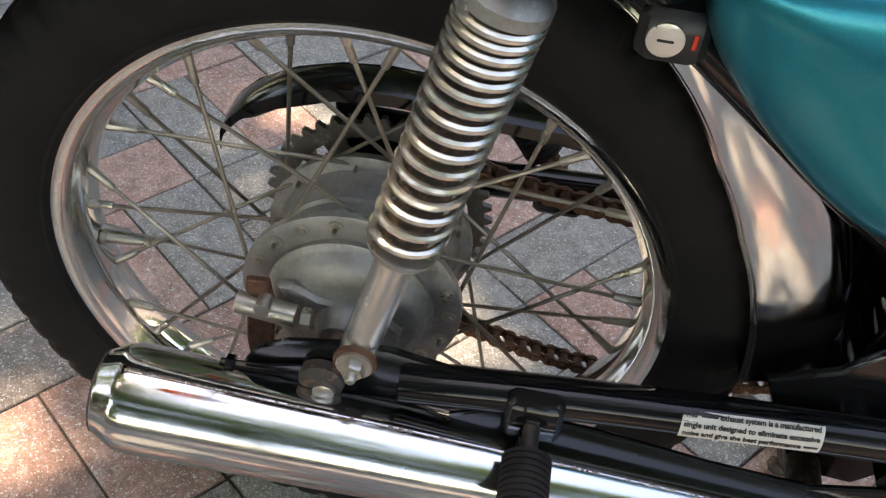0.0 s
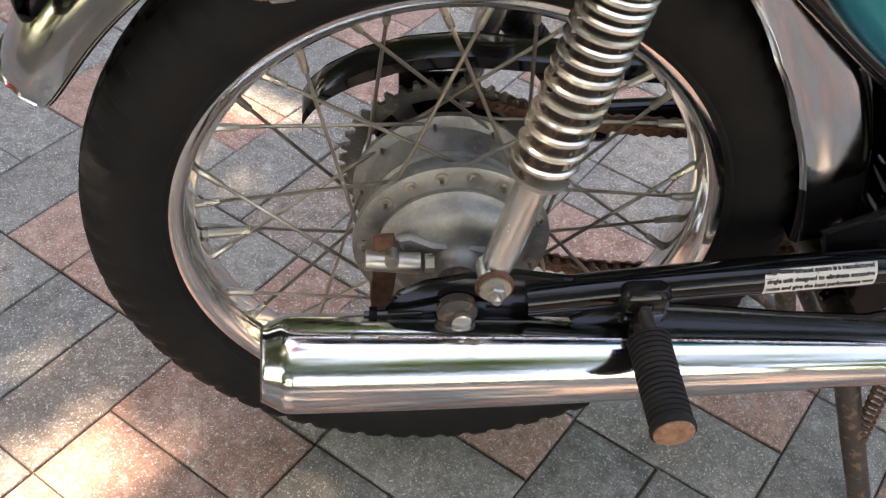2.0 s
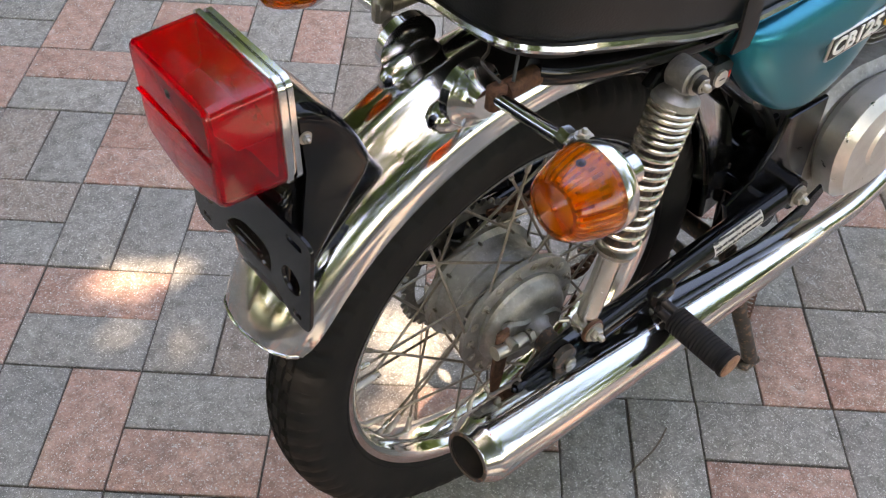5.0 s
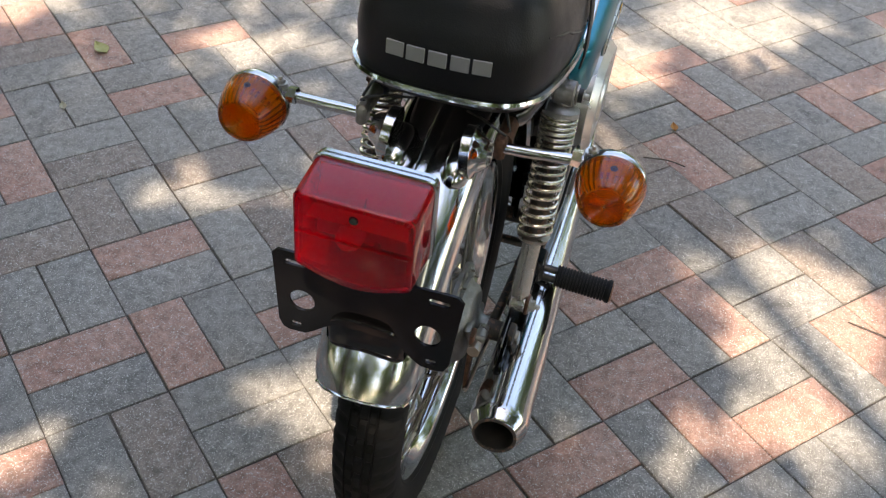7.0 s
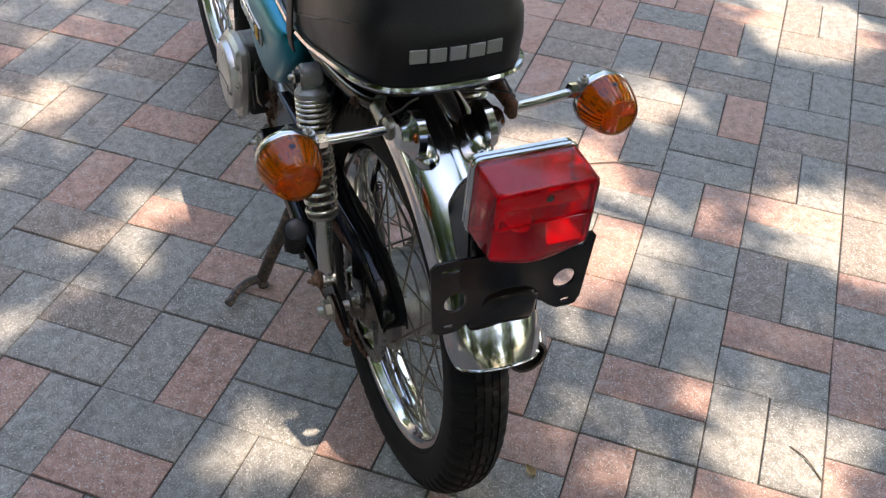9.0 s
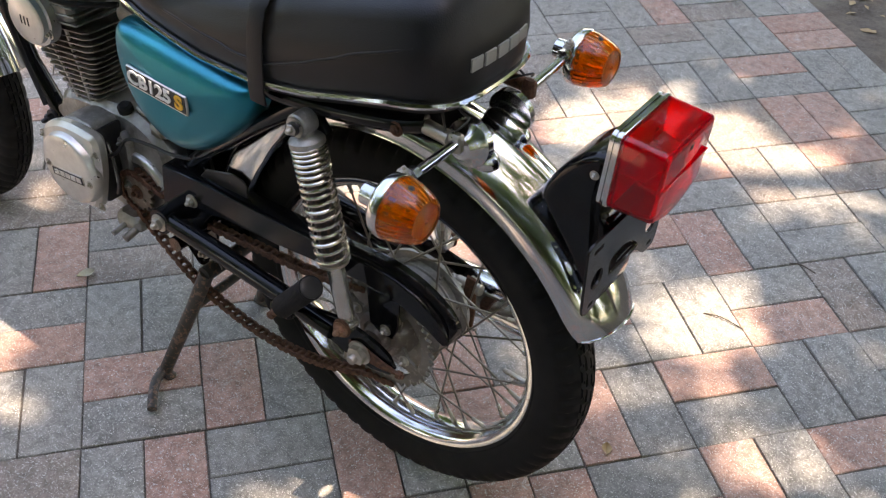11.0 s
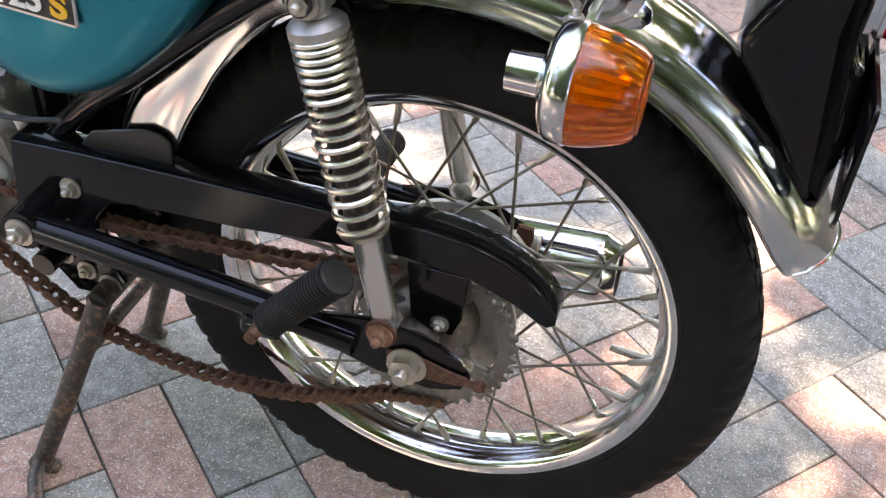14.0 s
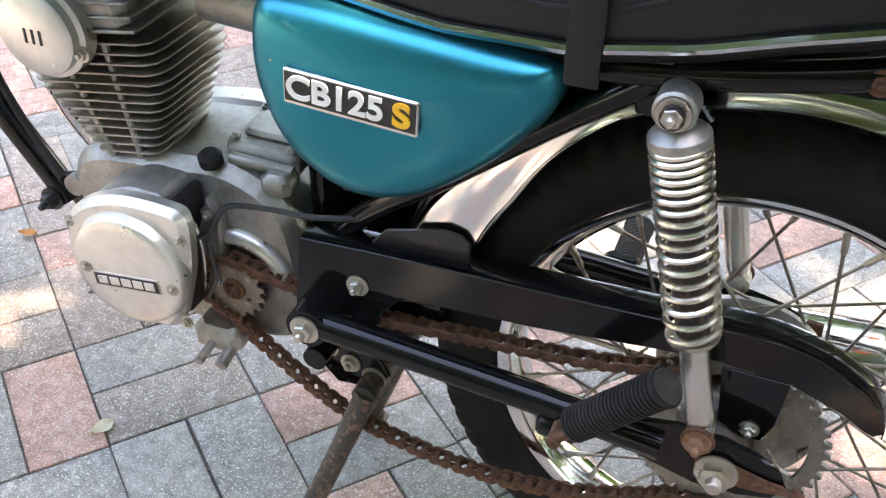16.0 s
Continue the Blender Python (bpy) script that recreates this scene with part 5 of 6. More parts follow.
# stepped lid on the crankcase, with its bosses
bm = bmesh.new()
box(bm, (0.440, -0.060, 0.455), (0.520, 0.022, 0.482), 0.006)
box(bm, (0.452, -0.045, 0.480), (0.508, 0.004, 0.489), 0.004)
box(bm, (0.436, 0.020, 0.448), (0.468, 0.050, 0.473), 0.006)
tube(bm, [(0.440, 0.030, 0.470), (0.505, 0.034, 0.474)], 0.006, 12)
for x, y in ((0.448, -0.052), (0.448, 0.012), (0.512, -0.052), (0.512, 0.012)):
    bolt(bm, (x, y, 0.481), (0, 0, 1), 0.0055, 0.005)
part("crankcase_lid", bm, ALLOY, eng)
# gear housing behind the sprocket
bm = bmesh.new()
slab(bm, [(p.x, p.z) for p in smooth_path([(x, 0, z) for x, z in ((0.430, 0.330), (0.440, 0.385), (0.480, 0.400), (0.515, 0.392), (0.530, 0.340), (0.520, 0.290), (0.47, 0.275), (0.435, 0.295))], 4, True)], 0.040, 0.052, 0.004)
part("gearbox_face", bm, ALLOY, eng)
bm = bmesh.new()
loops = []
for i in range(15):
    a = radians(28 + 128 * i / 14)
    loops.append([(FS.x + r * math.cos(a), y, FS.z + r * math.sin(a)) for r, y in ((0.046, 0.045), (0.060, 0.045), (0.065, 0.048), (0.0665, 0.053), (0.0645, 0.058), (0.060, 0.061), (0.054, 0.0615), (0.050, 0.059), (0.047, 0.054))])
rings(bm, loops)
part("sprocket_shroud", bm, POLISHED, eng)
bm = bmesh.new()
box(bm, (0.490, 0.040, 0.258), (0.545, 0.085, 0.290), 0.008)
tube(bm, [(0.500, 0.08, 0.268), (0.500, 0.104, 0.262)], 0.007, 10)
tube(bm, [(0.520, 0.08, 0.272), (0.522, 0.110, 0.266)], 0.005, 10)
part("shift_housing", bm, ALLOY, eng)
# cylinder, leaning forward a little
LEANM = Matrix.Translation((0.610, 0.004, 0.455)) @ pose(0, 0, 0, 0, 9, 0)
bm = bmesh.new()
lathe(bm, [(0.0, 0.036), (0.135, 0.045)], LEANM @ Vector((0, 0, 0)), LEANM.to_3x3() @ Vector((0, 0, 1)), 32)
cyl = part("cylinder", bm, ALLOY, eng, "finned alloy cylinder barrel with grime between its fins")
for i in range(13):
    wx = 0.039 + 0.039 * min(1, i / 8)
    wy = 0.050 + 0.013 * min(1, i / 8)
    bm = bmesh.new()
    z = 0.010 + i * 0.0100
    ol = [(x * wx, y * wy) for x, y in ((1, 0.70), (0.95, 0.90), (0.80, 1), (-0.80, 1), (-0.95, 0.90), (-1, 0.70), (-1, -0.70), (-0.95, -0.90), (-0.80, -1), (0.80, -1), (0.95, -0.90), (1, -0.70))]
    rings(bm, [[LEANM @ Vector((x * q, y * q, z + dz)) for x, y in ol] for q, dz in ((0.975, -0.0016), (1, -0.0007), (1, 0.0007), (0.975, 0.0016))])
    part("fin", bm, FINS, cyl)
bm = bmesh.new()
for x in (-0.018, 0.022):
    tube(bm, [LEANM @ Vector((x * 0.8, 0.046, 0.004)), LEANM @ Vector((x * 1.4, 0.060, 0.132))], 0.0040, 8)
part("barrel_rib", bm, FINS, cyl)
bm = bmesh.new()
box(bm, (-0.062, -0.066, 0.140), (0.066, 0.070, 0.205), 0.010, LEANM)
bm2 = bmesh.new()
box(bm2, (-0.050, -0.055, 0.204), (0.055, 0.060, 0.232), 0.008, LEANM)
part("rocker_cover", bm2, ALLOY, eng)
head = part("cylinder_head", bm, ALLOY, eng, "alloy cylinder head with round cam cover")
for k in range(4):
    bm = bmesh.new()
    box(bm, (-0.072, -0.072, 0.144 + 0.013 * k), (0.078, 0.072, 0.147 + 0.013 * k), 0.001, LEANM)
    part("fin", bm, FINS, cyl)
HC = LEANM @ Vector((0.020, 0.070, 0.150))
bm = bmesh.new()
lathe(bm, [(-0.004, 0.046), (0.012, 0.046), (0.014, 0.041), (0.022, 0.040), (0.0245, 0.037), (0.025, 0.001)], HC, (0, 1, 0), 44)
cam_cover = part("cam_cover", bm, POLISHED, eng, "round polished cam cover")
for a in (20, 200):
    tack(cam_cover, "cover_screw", tuple(HC + Vector((0.043 * math.cos(radians(a)), 0.013, 0.043 * math.sin(radians(a))))), (0, 1, 0), ZINC, 0.0055, 0.005)
bm = bmesh.new()
for k in (-0.008, 0.0, 0.008):
    box(bm, (HC.x + k - 0.0015, HC.y + 0.0248, HC.z - 0.008), (HC.x + k + 0.0015, HC.y + 0.0256, HC.z + 0.006), 0.0002)
part("print_block", bm, INK, cam_cover)
bm = bmesh.new()
lathe(bm, [(0, 0.012), (0.010, 0.012), (0.014, 0.008)], (0.520, 0.045, 0.470), (0, 0.2, 1), 18)
part("oil_plug", bm, GRIP, eng)
bm = bmesh.new()
tube(bm, smooth_path([(0.49, 0.05, 0.66), (0.56, 0.09, 0.655), (0.64, 0.10, 0.66), (0.72, 0.085, 0.62), (0.735, 0.07, 0.53), (0.67, 0.085, 0.44)], 6), 0.0042, 8)
part("breather_hose", bm, GRIP, bike)
bm = bmesh.new()
tube(bm, smooth_path([(0.56, 0.094, 0.39), (0.505, 0.090, 0.420), (0.490, 0.075, 0.445), (0.45, 0.066, 0.448), (0.40, 0.066, 0.452), (0.34, 0.058, 0.462)], 6), 0.0029, 8)
tube(bm, smooth_path([(0.51, 0.094, 0.345), (0.493, 0.10, 0.38), (0.497, 0.10, 0.42)], 5), 0.0026, 8)
part("wiring_loom", bm, SATIN, bike)
bm = bmesh.new()
tube(bm, [(0.46, 0, 0.62), (0.53, 0, 0.625)], 0.026, 18)
box(bm, (0.400, -0.03, 0.585), (0.465, 0.03, 0.665), 0.008)
part("carburettor", bm, ALLOY, bike)

# loose wires under the tail of the seat
for s, dz in ((1, 0.0), (-1, 0.004)):
    for r, line in ((0.0017, ((-0.100, 0.082, 0.712), (-0.085, 0.070, 0.732), (-0.070, 0.055, 0.722 + dz), (-0.060, 0.04, 0.712))),
                    (0.0015, ((-0.112, 0.080, 0.715), (-0.120, 0.066, 0.728), (-0.098, 0.048, 0.720), (-0.080, 0.03, 0.712)))):
        bm = bmesh.new()
        tube(bm, smooth_path([(x, s * y, z) for x, y, z in line], 6), r, 6)
        part("wire", bm, SATIN, bike)

# centre stand ------------------------------------------------------------------------------------------
bm = bmesh.new()
for s in (1, -1):
    tube(bm, smooth_path([(0.350, s * 0.070, 0.248), (0.372, s * 0.086, 0.18), (0.400, s * 0.104, 0.10), (0.432, s * 0.120, 0.014)], 4), [0.0125] * 4 + [0.0118] * 5 + [0.0115] * 4, 14)
    box(bm, (0.412, s * 0.120 - 0.010, 0.0), (0.450, s * 0.120 + 0.010, 0.014), 0.005)
tube(bm, [(0.352, -0.075, 0.246), (0.352, 0.075, 0.246)], 0.013, 14)
tube(bm, [(0.376, -0.085, 0.17), (0.376, 0.085, 0.17)], 0.008, 12)
stand = part("centre_stand", bm, STAND, bike, "rusty black tubular centre stand resting on the pavers")
bm = bmesh.new()
tube(bm, smooth_path([(0.432, 0.122, 0.016), (0.420, 0.150, 0.022), (0.400, 0.176, 0.022), (0.380, 0.197, 0.016)], 5), 0.0085, 12)
part("stand_lever", bm, STAND, stand)
bm = bmesh.new()
p0, p1 = Vector((0.395, -0.098, 0.225)), Vector((0.400, -0.104, 0.110))
pts2 = []
for i in range(14 * 10 + 1):
    f = i / 140
    a = 2 * math.pi * 14 * f
    pts2.append(p0.lerp(p1, f) + Vector((0.007 * math.cos(a), 0.007 * math.sin(a), 0)))
tube(bm, pts2, 0.0016, 6)
part("stand_spring", bm, RUST, stand)

# front end, seen only past the engine ---------------------------------------------------------------------
FW = Vector((1.205, 0, 0.300))
fwheel = build_wheel("front_wheel", FW, "spoked front wheel with a black tyre", 1.04, 0.060, 0.85)
bm = bmesh.new()
lathe(bm, [(-0.05, 0.012), (-0.048, 0.055), (-0.03, 0.062), (0.03, 0.062), (0.048, 0.055), (0.05, 0.012)], FW, (0, 1, 0), 40)
part("hub", bm, ALLOY, fwheel)
bm = bmesh.new()
for s in (1, -1):
    d = (Vector((0.955, s * 0.085, 0.86)) - (FW + Vector((-0.02, s * 0.085, 0)))).normalized()
    b0 = FW + Vector((-0.02, s * 0.085, 0))
    tube(bm, [b0, b0 + d * 0.30], 0.022, 18)
    tube(bm, [b0 + d * 0.29, b0 + d * 0.62], 0.0155, 16)
part("front_fork", bm, POLISHED, bike)
loops = [guard_section(radians(35 + 130 * i / 40), FW, 0.345, 0.325, 0.045) for i in range(41)]
part("front_mudguard", rings(bmesh.new(), loops), CHROME, bike, "", 50)

# ---- unseen trees round the drive, for dappled shade and dark reflections: trunks with limbs, crowns of many leaves ----
LEAF = make_leaf("tree_leaf", (0.035, 0.075, 0.018), (0.085, 0.14, 0.03))
BARK = make_rust("bark", (0.07, 0.055, 0.04), (0.17, 0.14, 0.11), 0.95)
# chosen sun patches (x, y, radius) cut into the crowns, some only to brighten
GLINTS = [(0.61, -0.57, 0.17), (0.36, -0.64, 0.13), (1.72, -0.35, 0.2), (1.34, -0.11, 0.12), (1.04, 0.77, 0.10), (0.48, 0.64, 0.08), (0.98, -1.59, 0.2), (0.21, -1.06, 0.15), (1.16, 0.47, 0.10),
          (-0.22, -0.57, 0.10), (0.77, -0.95, 0.12), (0.13, -1.16, 0.16), (-0.19, -1.16, 0.17), (-0.24, 0.56, 0.06), (-0.5, 0.26, 0.06), (0.78, 0.14, 0.07), (-0.38, -0.01, 0.08),
          (0.98, -0.12, 0.06), (0.66, 0.36, 0.08), (-0.52, -0.34, 0.05), (0.22, -0.50, 0.05), (0.05, 0.20, 0.08), (0.2, 1.6, 0.2), (-0.9, 1.9, 0.15), (1.1, 1.5, 0.2)]


def shaded(p, loose=1.0):
    """Whether a leaf at p may stand there: gaps cut at GLINTS let the sun down to the drive."""
    f = p.z / SUN_WAY.z
    gx, gy = p.x - SUN_WAY.x * f, p.y - SUN_WAY.y * f
    for x, y, r in GLINTS:
        d = math.hypot(gx - x, gy - y)
        if d < r * loose + 0.05:
            return False
    return True


def leaf_cards(rng, centres, per, spread, size):
    verts, faces = [], []
    for c in centres:
        for _ in range(per):
            p = c + Vector((rng.gauss(0, spread), rng.gauss(0, spread), rng.gauss(0, spread * 0.55)))
            if not shaded(p):
                continue
            u = Vector((rng.uniform(-1, 1), rng.uniform(-1, 1), rng.uniform(-0.5, 0.5))).normalized()
            v = u.orthogonal().normalized()
            v = (v * math.cos(rng.random() * 6) + u.cross(v) * math.sin(rng.random() * 6)) * 0.5
            s = size * rng.uniform(0.6, 1.3)
            i = len(verts)
            w = u.cross(v) * 0.18 * s
            verts += [p, p + u * s * 0.5 + v * s * 0.55 + w, p + u * s, p + u * s * 0.5 - v * s * 0.55 + w]
            faces += [(i, i + 1, i + 2), (i, i + 2, i + 3)]
    return verts, faces


def tree(at, seed, height, crown, clumps, per, low, label, size=0.13):
    rng = random.Random(seed)
    t = thing("tree", label, "tree", m=Matrix.Translation(at))
    base = Vector(at)
    bm = bmesh.new()
    top = Vector((rng.uniform(-0.3, 0.3), rng.uniform(-0.3, 0.3), height))
    trunk_pts = smooth_path([(0, 0, -0.05), (0.05, 0.02, height * 0.25), (-0.06, 0.05, height * 0.55), tuple(top * 0.8 + Vector((0, 0, 0.2 * height))), tuple(top)], 5)
    n = len(trunk_pts)
    tube(bm, trunk_pts, [0.19 * (1 - 0.85 * i / (n - 1)) + 0.07 * math.exp(-i * 0.8) for i in range(n)], 12)
    centres = []
    for i in range(clumps):
        a = rng.uniform(0, 2 * math.pi)
        r = crown * math.sqrt(rng.random())
        z = low + (height + 0.8 - low) * rng.random() * (1.15 - 0.5 * r / crown)
        centres.append(Vector((r * math.cos(a), r * math.sin(a), z)))
    for c in centres[:: max(1, clumps // 26)]:
        s = trunk_pts[min(n - 1, int(n * 0.55 * min(1, c.z / height)) + 3)]
        tube(bm, smooth_path([tuple(s), tuple(s.lerp(c, 0.5) + Vector((0, 0, 0.15))), tuple(c)], 4), [0.06, 0.05, 0.045, 0.04, 0.035, 0.028, 0.022, 0.016, 0.01], 7)
    part("trunk", bm, BARK, t)
    verts, faces = leaf_cards(rng, [c + base for c in centres], per, 0.42, size)
    me = bpy.data.meshes.new("crown")
    me.from_pydata([v - base for v in verts], [], faces)
    me.materials.append(LEAF)
    crown_ob = part("crown", me, LEAF, t)
    return t


# ---- ground: pavers in basket-weave, soil beyond their edge ----
LAT = Vector((-0.1856, -0.0850, 0))
PITCH, GRID = 0.09994, radians(-40.85)
U = Vector((math.cos(GRID), math.sin(GRID), 0))
W = Vector((-math.sin(GRID), math.cos(GRID), 0))
EDGE = -13                       # the paving ends at this row


def spot(i, j, z=0.0):
    return LAT + U * (i * PITCH) + W * (j * PITCH) + Vector((0, 0, z))


def make_garden():
    """Bare soil beside the drive that gives way to lawn further off."""
    k = Mat("soil_and_lawn", (0.08, 0.06, 0.04), 0.95)
    geo = k.node("ShaderNodeNewGeometry")
    k.co = geo.outputs["Position"]
    soil = k.mix(k.grey(k.noise(9, 7, 0.7), 0.35, 0.0, 0.7, 1.0), (0.065, 0.052, 0.040), (0.19, 0.155, 0.12))
    lawn = k.mix(k.grey(k.noise(30, 6, 0.7), 0.35, 0.0, 0.7, 1.0), (0.035, 0.055, 0.022), (0.07, 0.095, 0.040))
    span = k.node("ShaderNodeVectorMath", op="LENGTH")
    k.t.links.new(k.co, span.inputs[0])
    edge = k.node("ShaderNodeMapRange")
    edge.inputs[1].default_value, edge.inputs[2].default_value = 4.6, 5.4
    k.t.links.new(span.outputs["Value"], edge.inputs[0])
    k.put("Base Color", k.mix(edge.outputs[0], soil, lawn))
    return k.bump(k.noise(45, 6, 0.7), 0.7, 0.01).m


SOIL = make_garden()
SAND = make_soil("joint_sand", (0.05, 0.043, 0.035), (0.12, 0.104, 0.086), 40)
bm = bmesh.new()
steps = [0, 1.5, 3, 5, 8, 12, 20, 40, 80, 160, 400]
loops = []
for r in steps[1:]:
    loops.append([(r * math.cos(2 * math.pi * k / 48), r * math.sin(2 * math.pi * k / 48), -0.030) for k in range(48)])
rings(bm, loops, True, True, False)
tagged(part("ground", bm, SOIL), "dark bare soil with leaf litter beyond the paving", "ground", kind="structure")
PAVED_I, PAVED_J = (-48, 52), (EDGE, 49)
bm = bmesh.new()
rings(bm, [[spot(i, j, z) for i, j in ((PAVED_I[0], PAVED_J[0]), (PAVED_I[1], PAVED_J[0]), (PAVED_I[1], PAVED_J[1]), (PAVED_I[0], PAVED_J[1]))] for z in (-0.06, -0.0036)])
drive = tagged(part("pavement", bm, SAND), "basket-weave drive of grey and red concrete pavers", "pavement", kind="structure")

TONES = {"g": ((0.195, 0.190, 0.168), (0.270, 0.261, 0.231), (0.280, 0.268, 0.236)), "r": ((0.34, 0.180, 0.135), (0.41, 0.235, 0.180), (0.42, 0.280, 0.22)), "t": ((0.20, 0.165, 0.135), (0.26, 0.205, 0.165), (0.28, 0.24, 0.20))}
PAVER = {k: make_paver("paver_" + k, *v) for k, v in TONES.items()}
LOOSE = {k: make_paver("far_paver_" + k, *v, island=True) for k, v in TONES.items()}


def paver_points(lx, ly, h=0.0):
    g, c = 0.0013, 0.0026
    out = []
    for d, z in ((g, -0.012), (g, -c * 0.9), (g + c * 0.35, -c * 0.3), (g + c, 0.0)):
        out.append([(d, d, z + h), (lx - d, d, z + h), (lx - d, ly - d, z + h), (d, ly - d, z + h)])
    return out


def colour(i, j):
    if (i, j) in SEEN:
        return SEEN[i, j]
    r = random.Random(i * 7919 + j * 104729 + 5).random()
    return "g" if r < 0.60 else "r" if r < 0.80 else "t"


# colours of the pavers near the bike, by each paver's first cell
SEEN = {}
for tone, places in (
        ("t", "1/7 3/9 1/-5 4/-6 6/-4 6/-1 10/-4 8/-6 6/5 2/-8 6/-11 8/6 -3/3 -4/9 9/3 10/1 0/10 -2/9 -8/6 11/-7 8/-9 -6/4 12/6 13/3 15/1"),
        ("g", "0/7 0/6 2/5 2/7 2/8 2/9 5/7 4/6 4/9 6/9 -2/4 -1/5 -2/7 0/3 1/3 0/-1 2/-1 0/-3 2/-3 2/-4 2/-5 3/-7 4/-1 4/-2 4/-3 4/-5 6/-7 6/-3 6/-5 7/-3 8/-1 8/-2 8/-5 10/-3 10/-1 10/-5 5/7 4/5 2/3 4/3 0/-5 0/-6 0/-7 4/-7 5/-9 4/-9 4/-10 -2/-5 -1/-3 7/5 4/2 10/7 -4/3 -2/3 -6/3 -4/2 -4/5 -5/5 -4/7 -3/7 -4/10 -4/11 -5/9 -4/13 3/1 4/2 6/1 8/2 8/1 6/0 6/4 8/3 11/1 -3/7 0/9 0/11 1/11 -6/1 -8/5 -6/5 2/1 8/-1"),
        ("r", "0/5 2/4 3/5 4/7 4/10 -2/5 0/2 1/-1 0/-2 3/-3 5/-5 8/-3 9/-5 6/7 4/7 1/-5 2/-7 4/-6 -1/-7 -2/-4 7/-11 5/3 -6/4 -2/1 -4/6 -3/11 4/1 7/1 6/-1 5/-1 6/3 9/-1 10/0 14/3 -2/8 0/13 -5/1 -7/3 -4/1 -2/0 7/-7 12/-3 10/5 12/9 16/3 18/-3"),
):
    for place in places.split():
        SEEN[tuple(int(v) for v in place.split("/"))] = tone
shared = {}
near, far = [], {"g": ([], []), "r": ([], []), "t": ([], [])}
cells = []
for a in range(-24, 26):
    for b in range((EDGE - 1) // 2, 24):
        for k in (0, 1):
            cells.append((2 * a, 2 * b + 1 + k, True) if (a + b) % 2 == 0 else (2 * a + k, 2 * b + 1, False))
for i, j, flat in cells:
    size = (2, 1) if flat else (1, 2)
    c = spot(i + size[0] / 2, j + size[1] / 2)
    if (c - Vector((0.12, -0.02, 0))).length < 1.36:
        near.append((i, j, flat))
    else:
        verts, faces = far[colour(i, j)]
        rng = random.Random(i * 31 + j * 17)
        lp = paver_points(size[0] * PITCH, size[1] * PITCH, rng.uniform(-0.0012, 0.0012))
        o = spot(i, j)
        n = len(verts)
        for loop in lp:
            verts += [o + U * x + W * y + Vector((0, 0, z)) for x, y, z in loop]
        for a in range(3):
            for b in range(4):
                faces.append((n + 4 * a + b, n + 4 * a + (b + 1) % 4, n + 4 * a + 4 + (b + 1) % 4, n + 4 * a + 4 + b))
        faces.append((n + 12, n + 13, n + 14, n + 15))
for i, j, flat in near:
    key = (flat, colour(i, j))
    size = (2, 1) if flat else (1, 2)
    if key not in shared:
        ob = part("paver", rings(bmesh.new(), paver_points(size[0] * PITCH, size[1] * PITCH), True, False, True), PAVER[key[1]], drive, "", 25)
        shared[key] = ob.data
    else:
        ob = new("paver", shared[key])
        ob.parent = drive
    rng = random.Random(i * 31 + j * 17)
    ob.matrix_basis = Matrix.Translation(spot(i + rng.uniform(-0.007, 0.007), j + rng.uniform(-0.007, 0.007), rng.uniform(-0.0014, 0.0014))) @ Matrix.Rotation(GRID + rng.uniform(-0.006, 0.006), 4, "Z")
for k, (verts, faces) in far.items():
    me = bpy.data.meshes.new("far_pavers")
    me.from_pydata(verts, [], faces)
    ob = part("pavers", me, LOOSE[k], drive)
    tagged(ob, kind="stuff")


# ---- fallen leaves and twigs on the paving ----
def fallen_leaf(at, turn, size, mat, label):
    bm = bmesh.new()
    n = 9
    left, right, mid = [], [], []
    for i in range(n):
        u = i / (n - 1)
        w = 0.30 * math.sin(math.pi * u ** 0.8) * size
        z = 0.006 + 0.10 * size * (u - 0.4) ** 2 * 4
        mid.append(bm.verts.new(((u - 0.5) * size, 0, z - 0.004)))
        left.append(bm.verts.new(((u - 0.5) * size, w, z + 0.12 * w)))
        right.append(bm.verts.new(((u - 0.5) * size, -w, z + 0.25 * w)))
    for i in range(n - 1):
        bm.faces.new((mid[i], mid[i + 1], left[i + 1], left[i]))
        bm.faces.new((mid[i], right[i], right[i + 1], mid[i + 1]))
    ob = part("fallen_leaf", bm, mat, None, "", 60)
    ob.matrix_basis = pose(at[0], at[1], 0.001, 0, 0, turn)
    return tagged(ob, label, "leaf", "leaves on the paving")


DRY = {"y": make_rust("yellow_leaf", (0.30, 0.30, 0.10), (0.42, 0.42, 0.20), 0.6), "o": make_rust("orange_leaf", (0.36, 0.15, 0.04), (0.50, 0.26, 0.08), 0.6),
       "p": make_rust("pale_leaf", (0.40, 0.36, 0.24), (0.50, 0.46, 0.34), 0.6), "t": make_rust("tan_leaf", (0.33, 0.22, 0.10), (0.46, 0.33, 0.18), 0.6)}
for tone, x, y, turn, size, label in (("y", 0.888, 1.080, 60, 0.055, "yellow green fallen leaf on the paving"), ("o", 1.110, -0.272, 20, 0.030, "small orange fallen leaf on the paving"), ("p", 0.747, 0.036, 75, 0.036, "pale dry fallen leaf on the paving"),
                                      ("t", -0.148, -0.175, 10, 0.026, "small tan fallen leaf on the paving"), ("t", -0.264, -0.207, 120, 0.028, "curled tan fallen leaf on the paving"), ("p", 0.640, 1.026, 40, 0.028, "pale dry fallen leaf on the paving")):
    fallen_leaf((x, y), turn, size, DRY[tone], label)
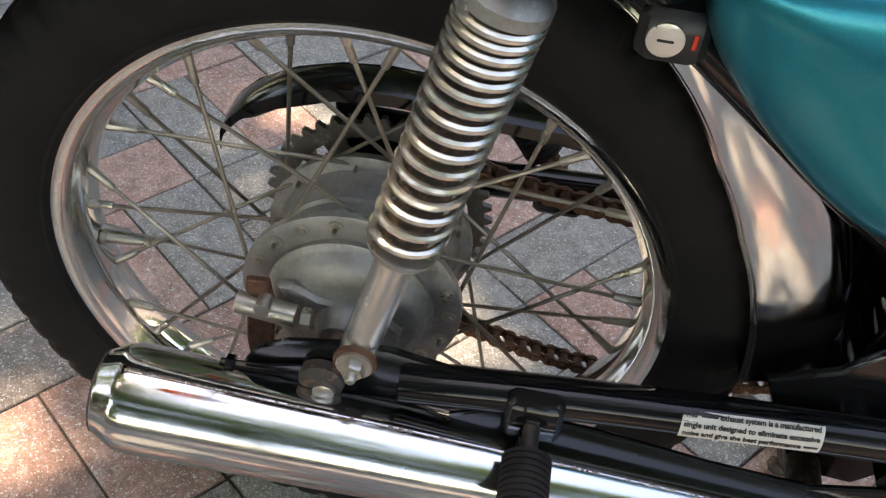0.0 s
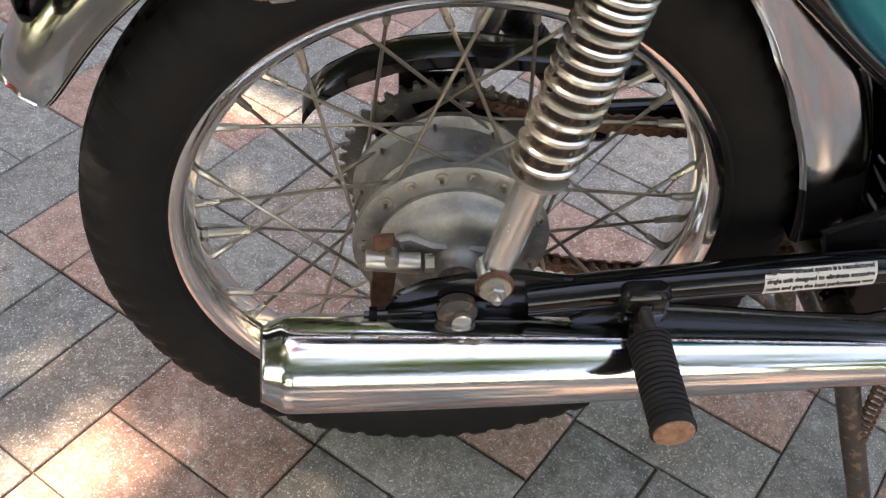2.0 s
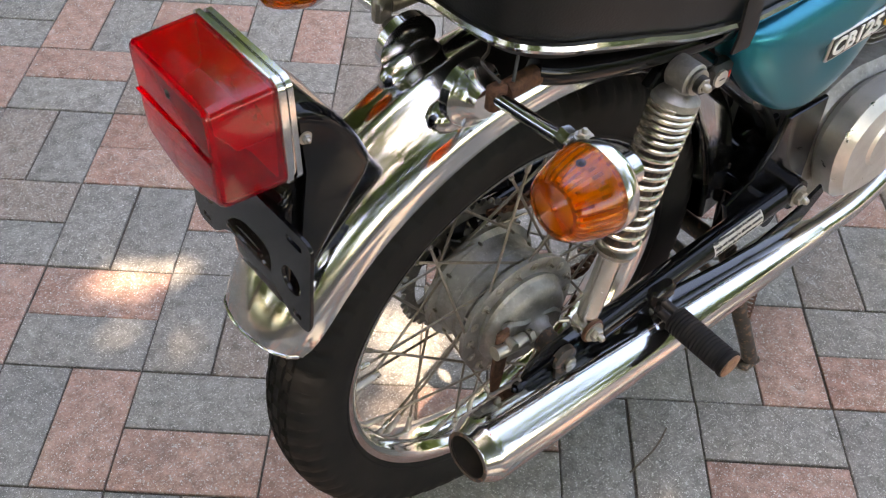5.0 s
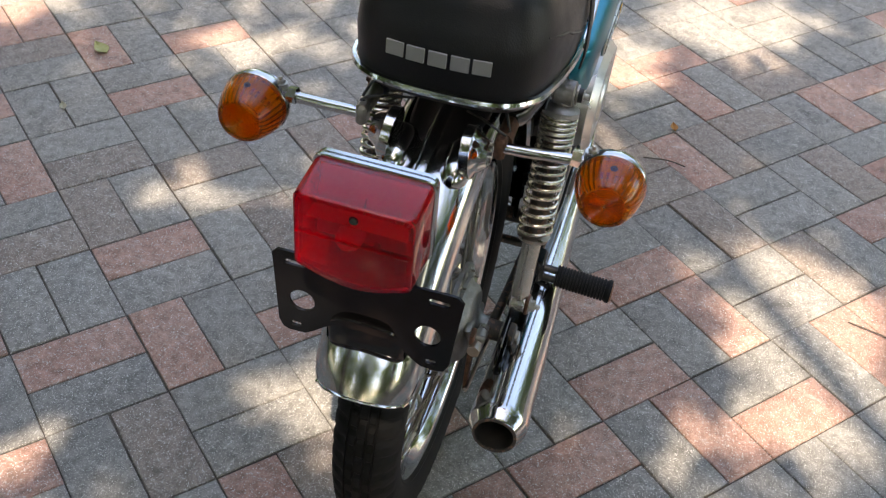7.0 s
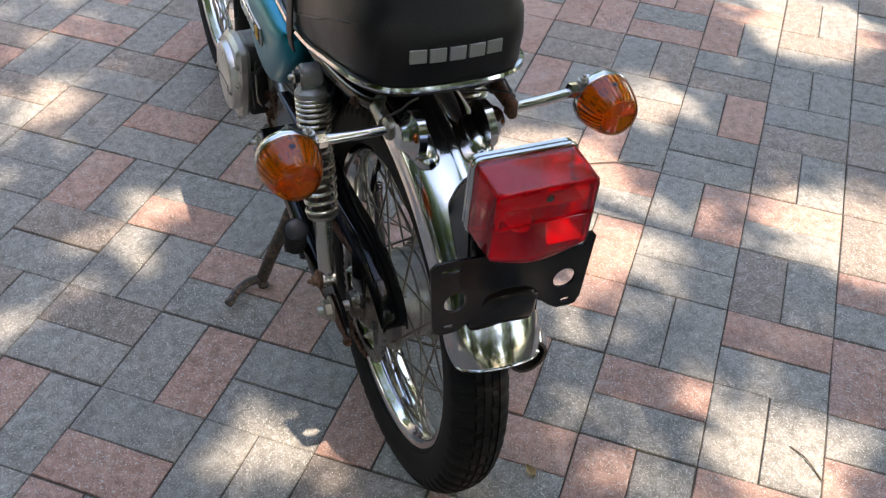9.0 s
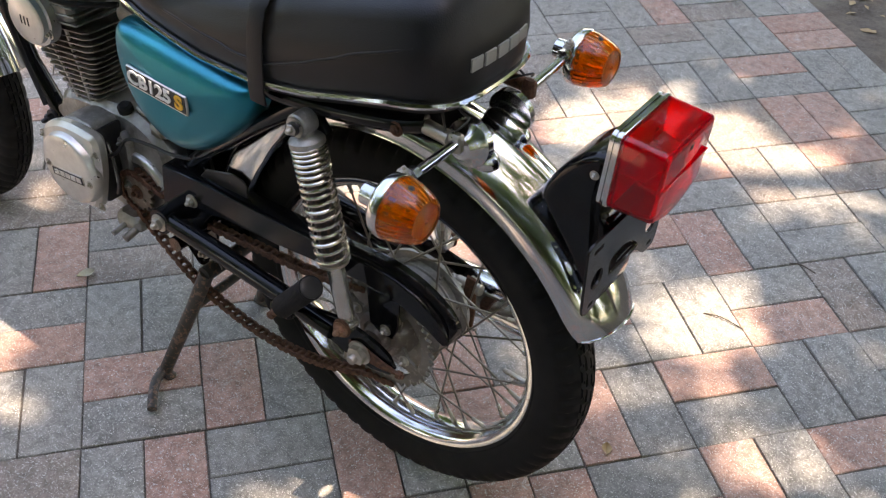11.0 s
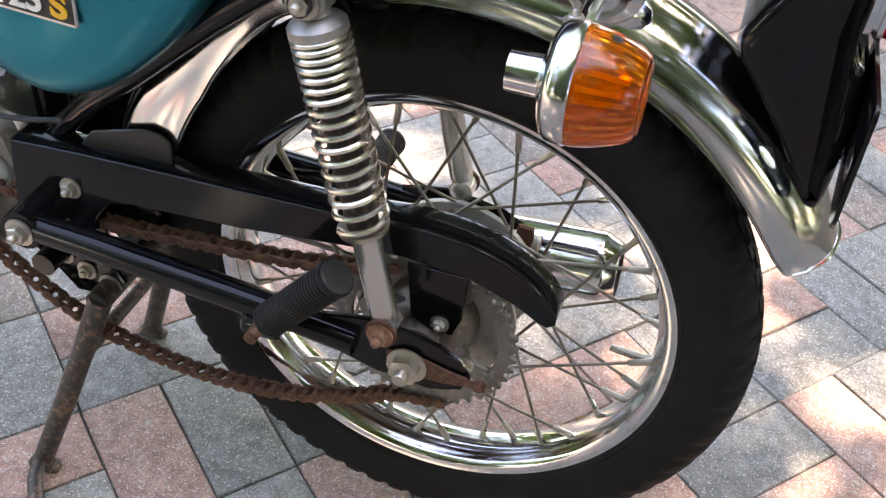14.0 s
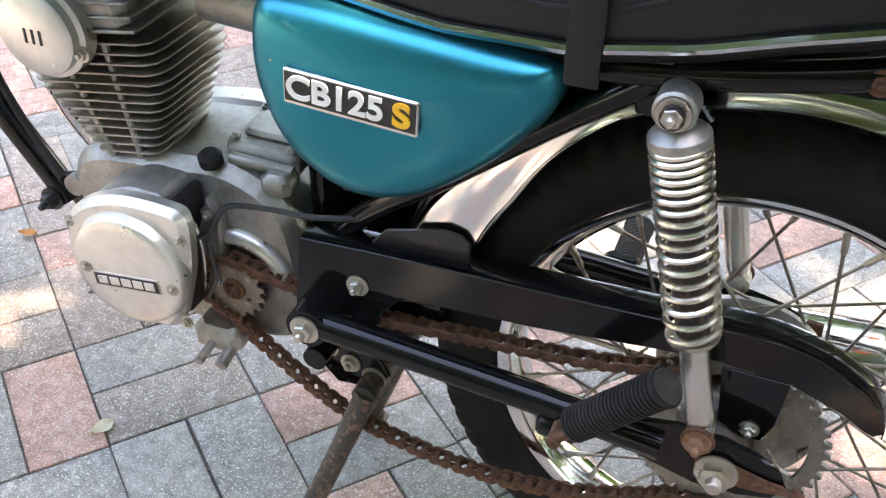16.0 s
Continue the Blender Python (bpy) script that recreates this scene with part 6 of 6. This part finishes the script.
for n, (x0_, y0_, x1_, y1_) in enumerate(((0.583, -0.670, 0.528, -0.812), (-0.326, -0.859, -0.380, -0.862), (-0.250, -0.614, -0.328, -0.620), (0.243, -0.128, 0.148, -0.148), (0.965, -0.222, 0.966, -0.316))):
    bm = bmesh.new()
    mx, my = (x0_ + x1_) / 2 + 0.006, (y0_ + y1_) / 2 - 0.005
    tube(bm, smooth_path([(x0_, y0_, 0.003), (mx, my, 0.0055), (x1_, y1_, 0.003)], 4), 0.0014, 6)
    tagged(part("twig", bm, BARK), "thin dry twig lying on the paving", "twig", "twigs on the paving")

# litter on the soil
bm = bmesh.new()
rng = random.Random(9)
for _ in range(900):
    p = spot(rng.uniform(-22, 24), EDGE - rng.uniform(0.3, 22), -0.027)
    a = rng.uniform(0, 6.28)
    s = rng.uniform(0.008, 0.028)
    d, e = Vector((math.cos(a), math.sin(a), rng.uniform(-0.2, 0.3))) * s, Vector((-math.sin(a), math.cos(a), rng.uniform(-0.2, 0.4))) * s * 0.45
    add(bm, [p - d, p + e + Vector((0, 0, 0.003)), p + d, p - e + Vector((0, 0, 0.003))], [(0, 1, 2, 3)])
tagged(part("leaf_litter", bm, DRY["t"]), "scattered dry leaf litter on the soil", "litter", kind="stuff")

tree((-4.6, -2.6, 0), 3, 7.2, 3.5, 230, 260, 3.6, "tall leafy shade tree standing over the drive")
tree((3.6, -5.4, 0), 5, 6.5, 2.6, 90, 130, 2.4, "unseen leafy tree placed beside the drive for reflections")
# unseen; added to shade the left paving and dim its reflection in the chrome
tree((-4.2, 2.4, 0), 17, 7.0, 3.0, 170, 210, 3.4, "tall leafy shade tree standing over the drive")
# unseen trees placed so that the chrome and paint reflect foliage
tree((-1.6, 5.4, 0), 13, 6.4, 2.7, 120, 150, 2.3, "unseen leafy tree placed beside the drive for reflections", 0.15)
tree((4.2, 5.2, 0), 7, 6.0, 2.6, 90, 130, 2.2, "unseen leafy tree placed beside the drive for reflections")
tree((-0.5, -5.6, 0), 21, 6.8, 2.9, 150, 170, 2.0, "unseen leafy tree placed beside the drive for reflections", 0.15)
tree((1.3, 6.3, 0), 23, 6.4, 2.6, 120, 150, 2.0, "unseen leafy tree placed beside the drive for reflections", 0.15)
# low ring of unseen trees, added to darken what the chrome reflects
model = tree((-4.4, 7.6, 0), 11, 4.2, 2.3, 100, 120, 0.5, "unseen leafy tree with low branches, added to darken reflections", 0.22)
for n, (deg, far_) in enumerate(((150, 10.5), (176, 9.6), (205, 10.8), (238, 11.0), (318, 11.2), (345, 11.0), (12, 11.5), (42, 12.0), (72, 10.2), (98, 9.8))):
    copy_thing(model, pose(far_ * math.cos(radians(deg)), far_ * math.sin(radians(deg)), 0, 0, 0, 47 * n))
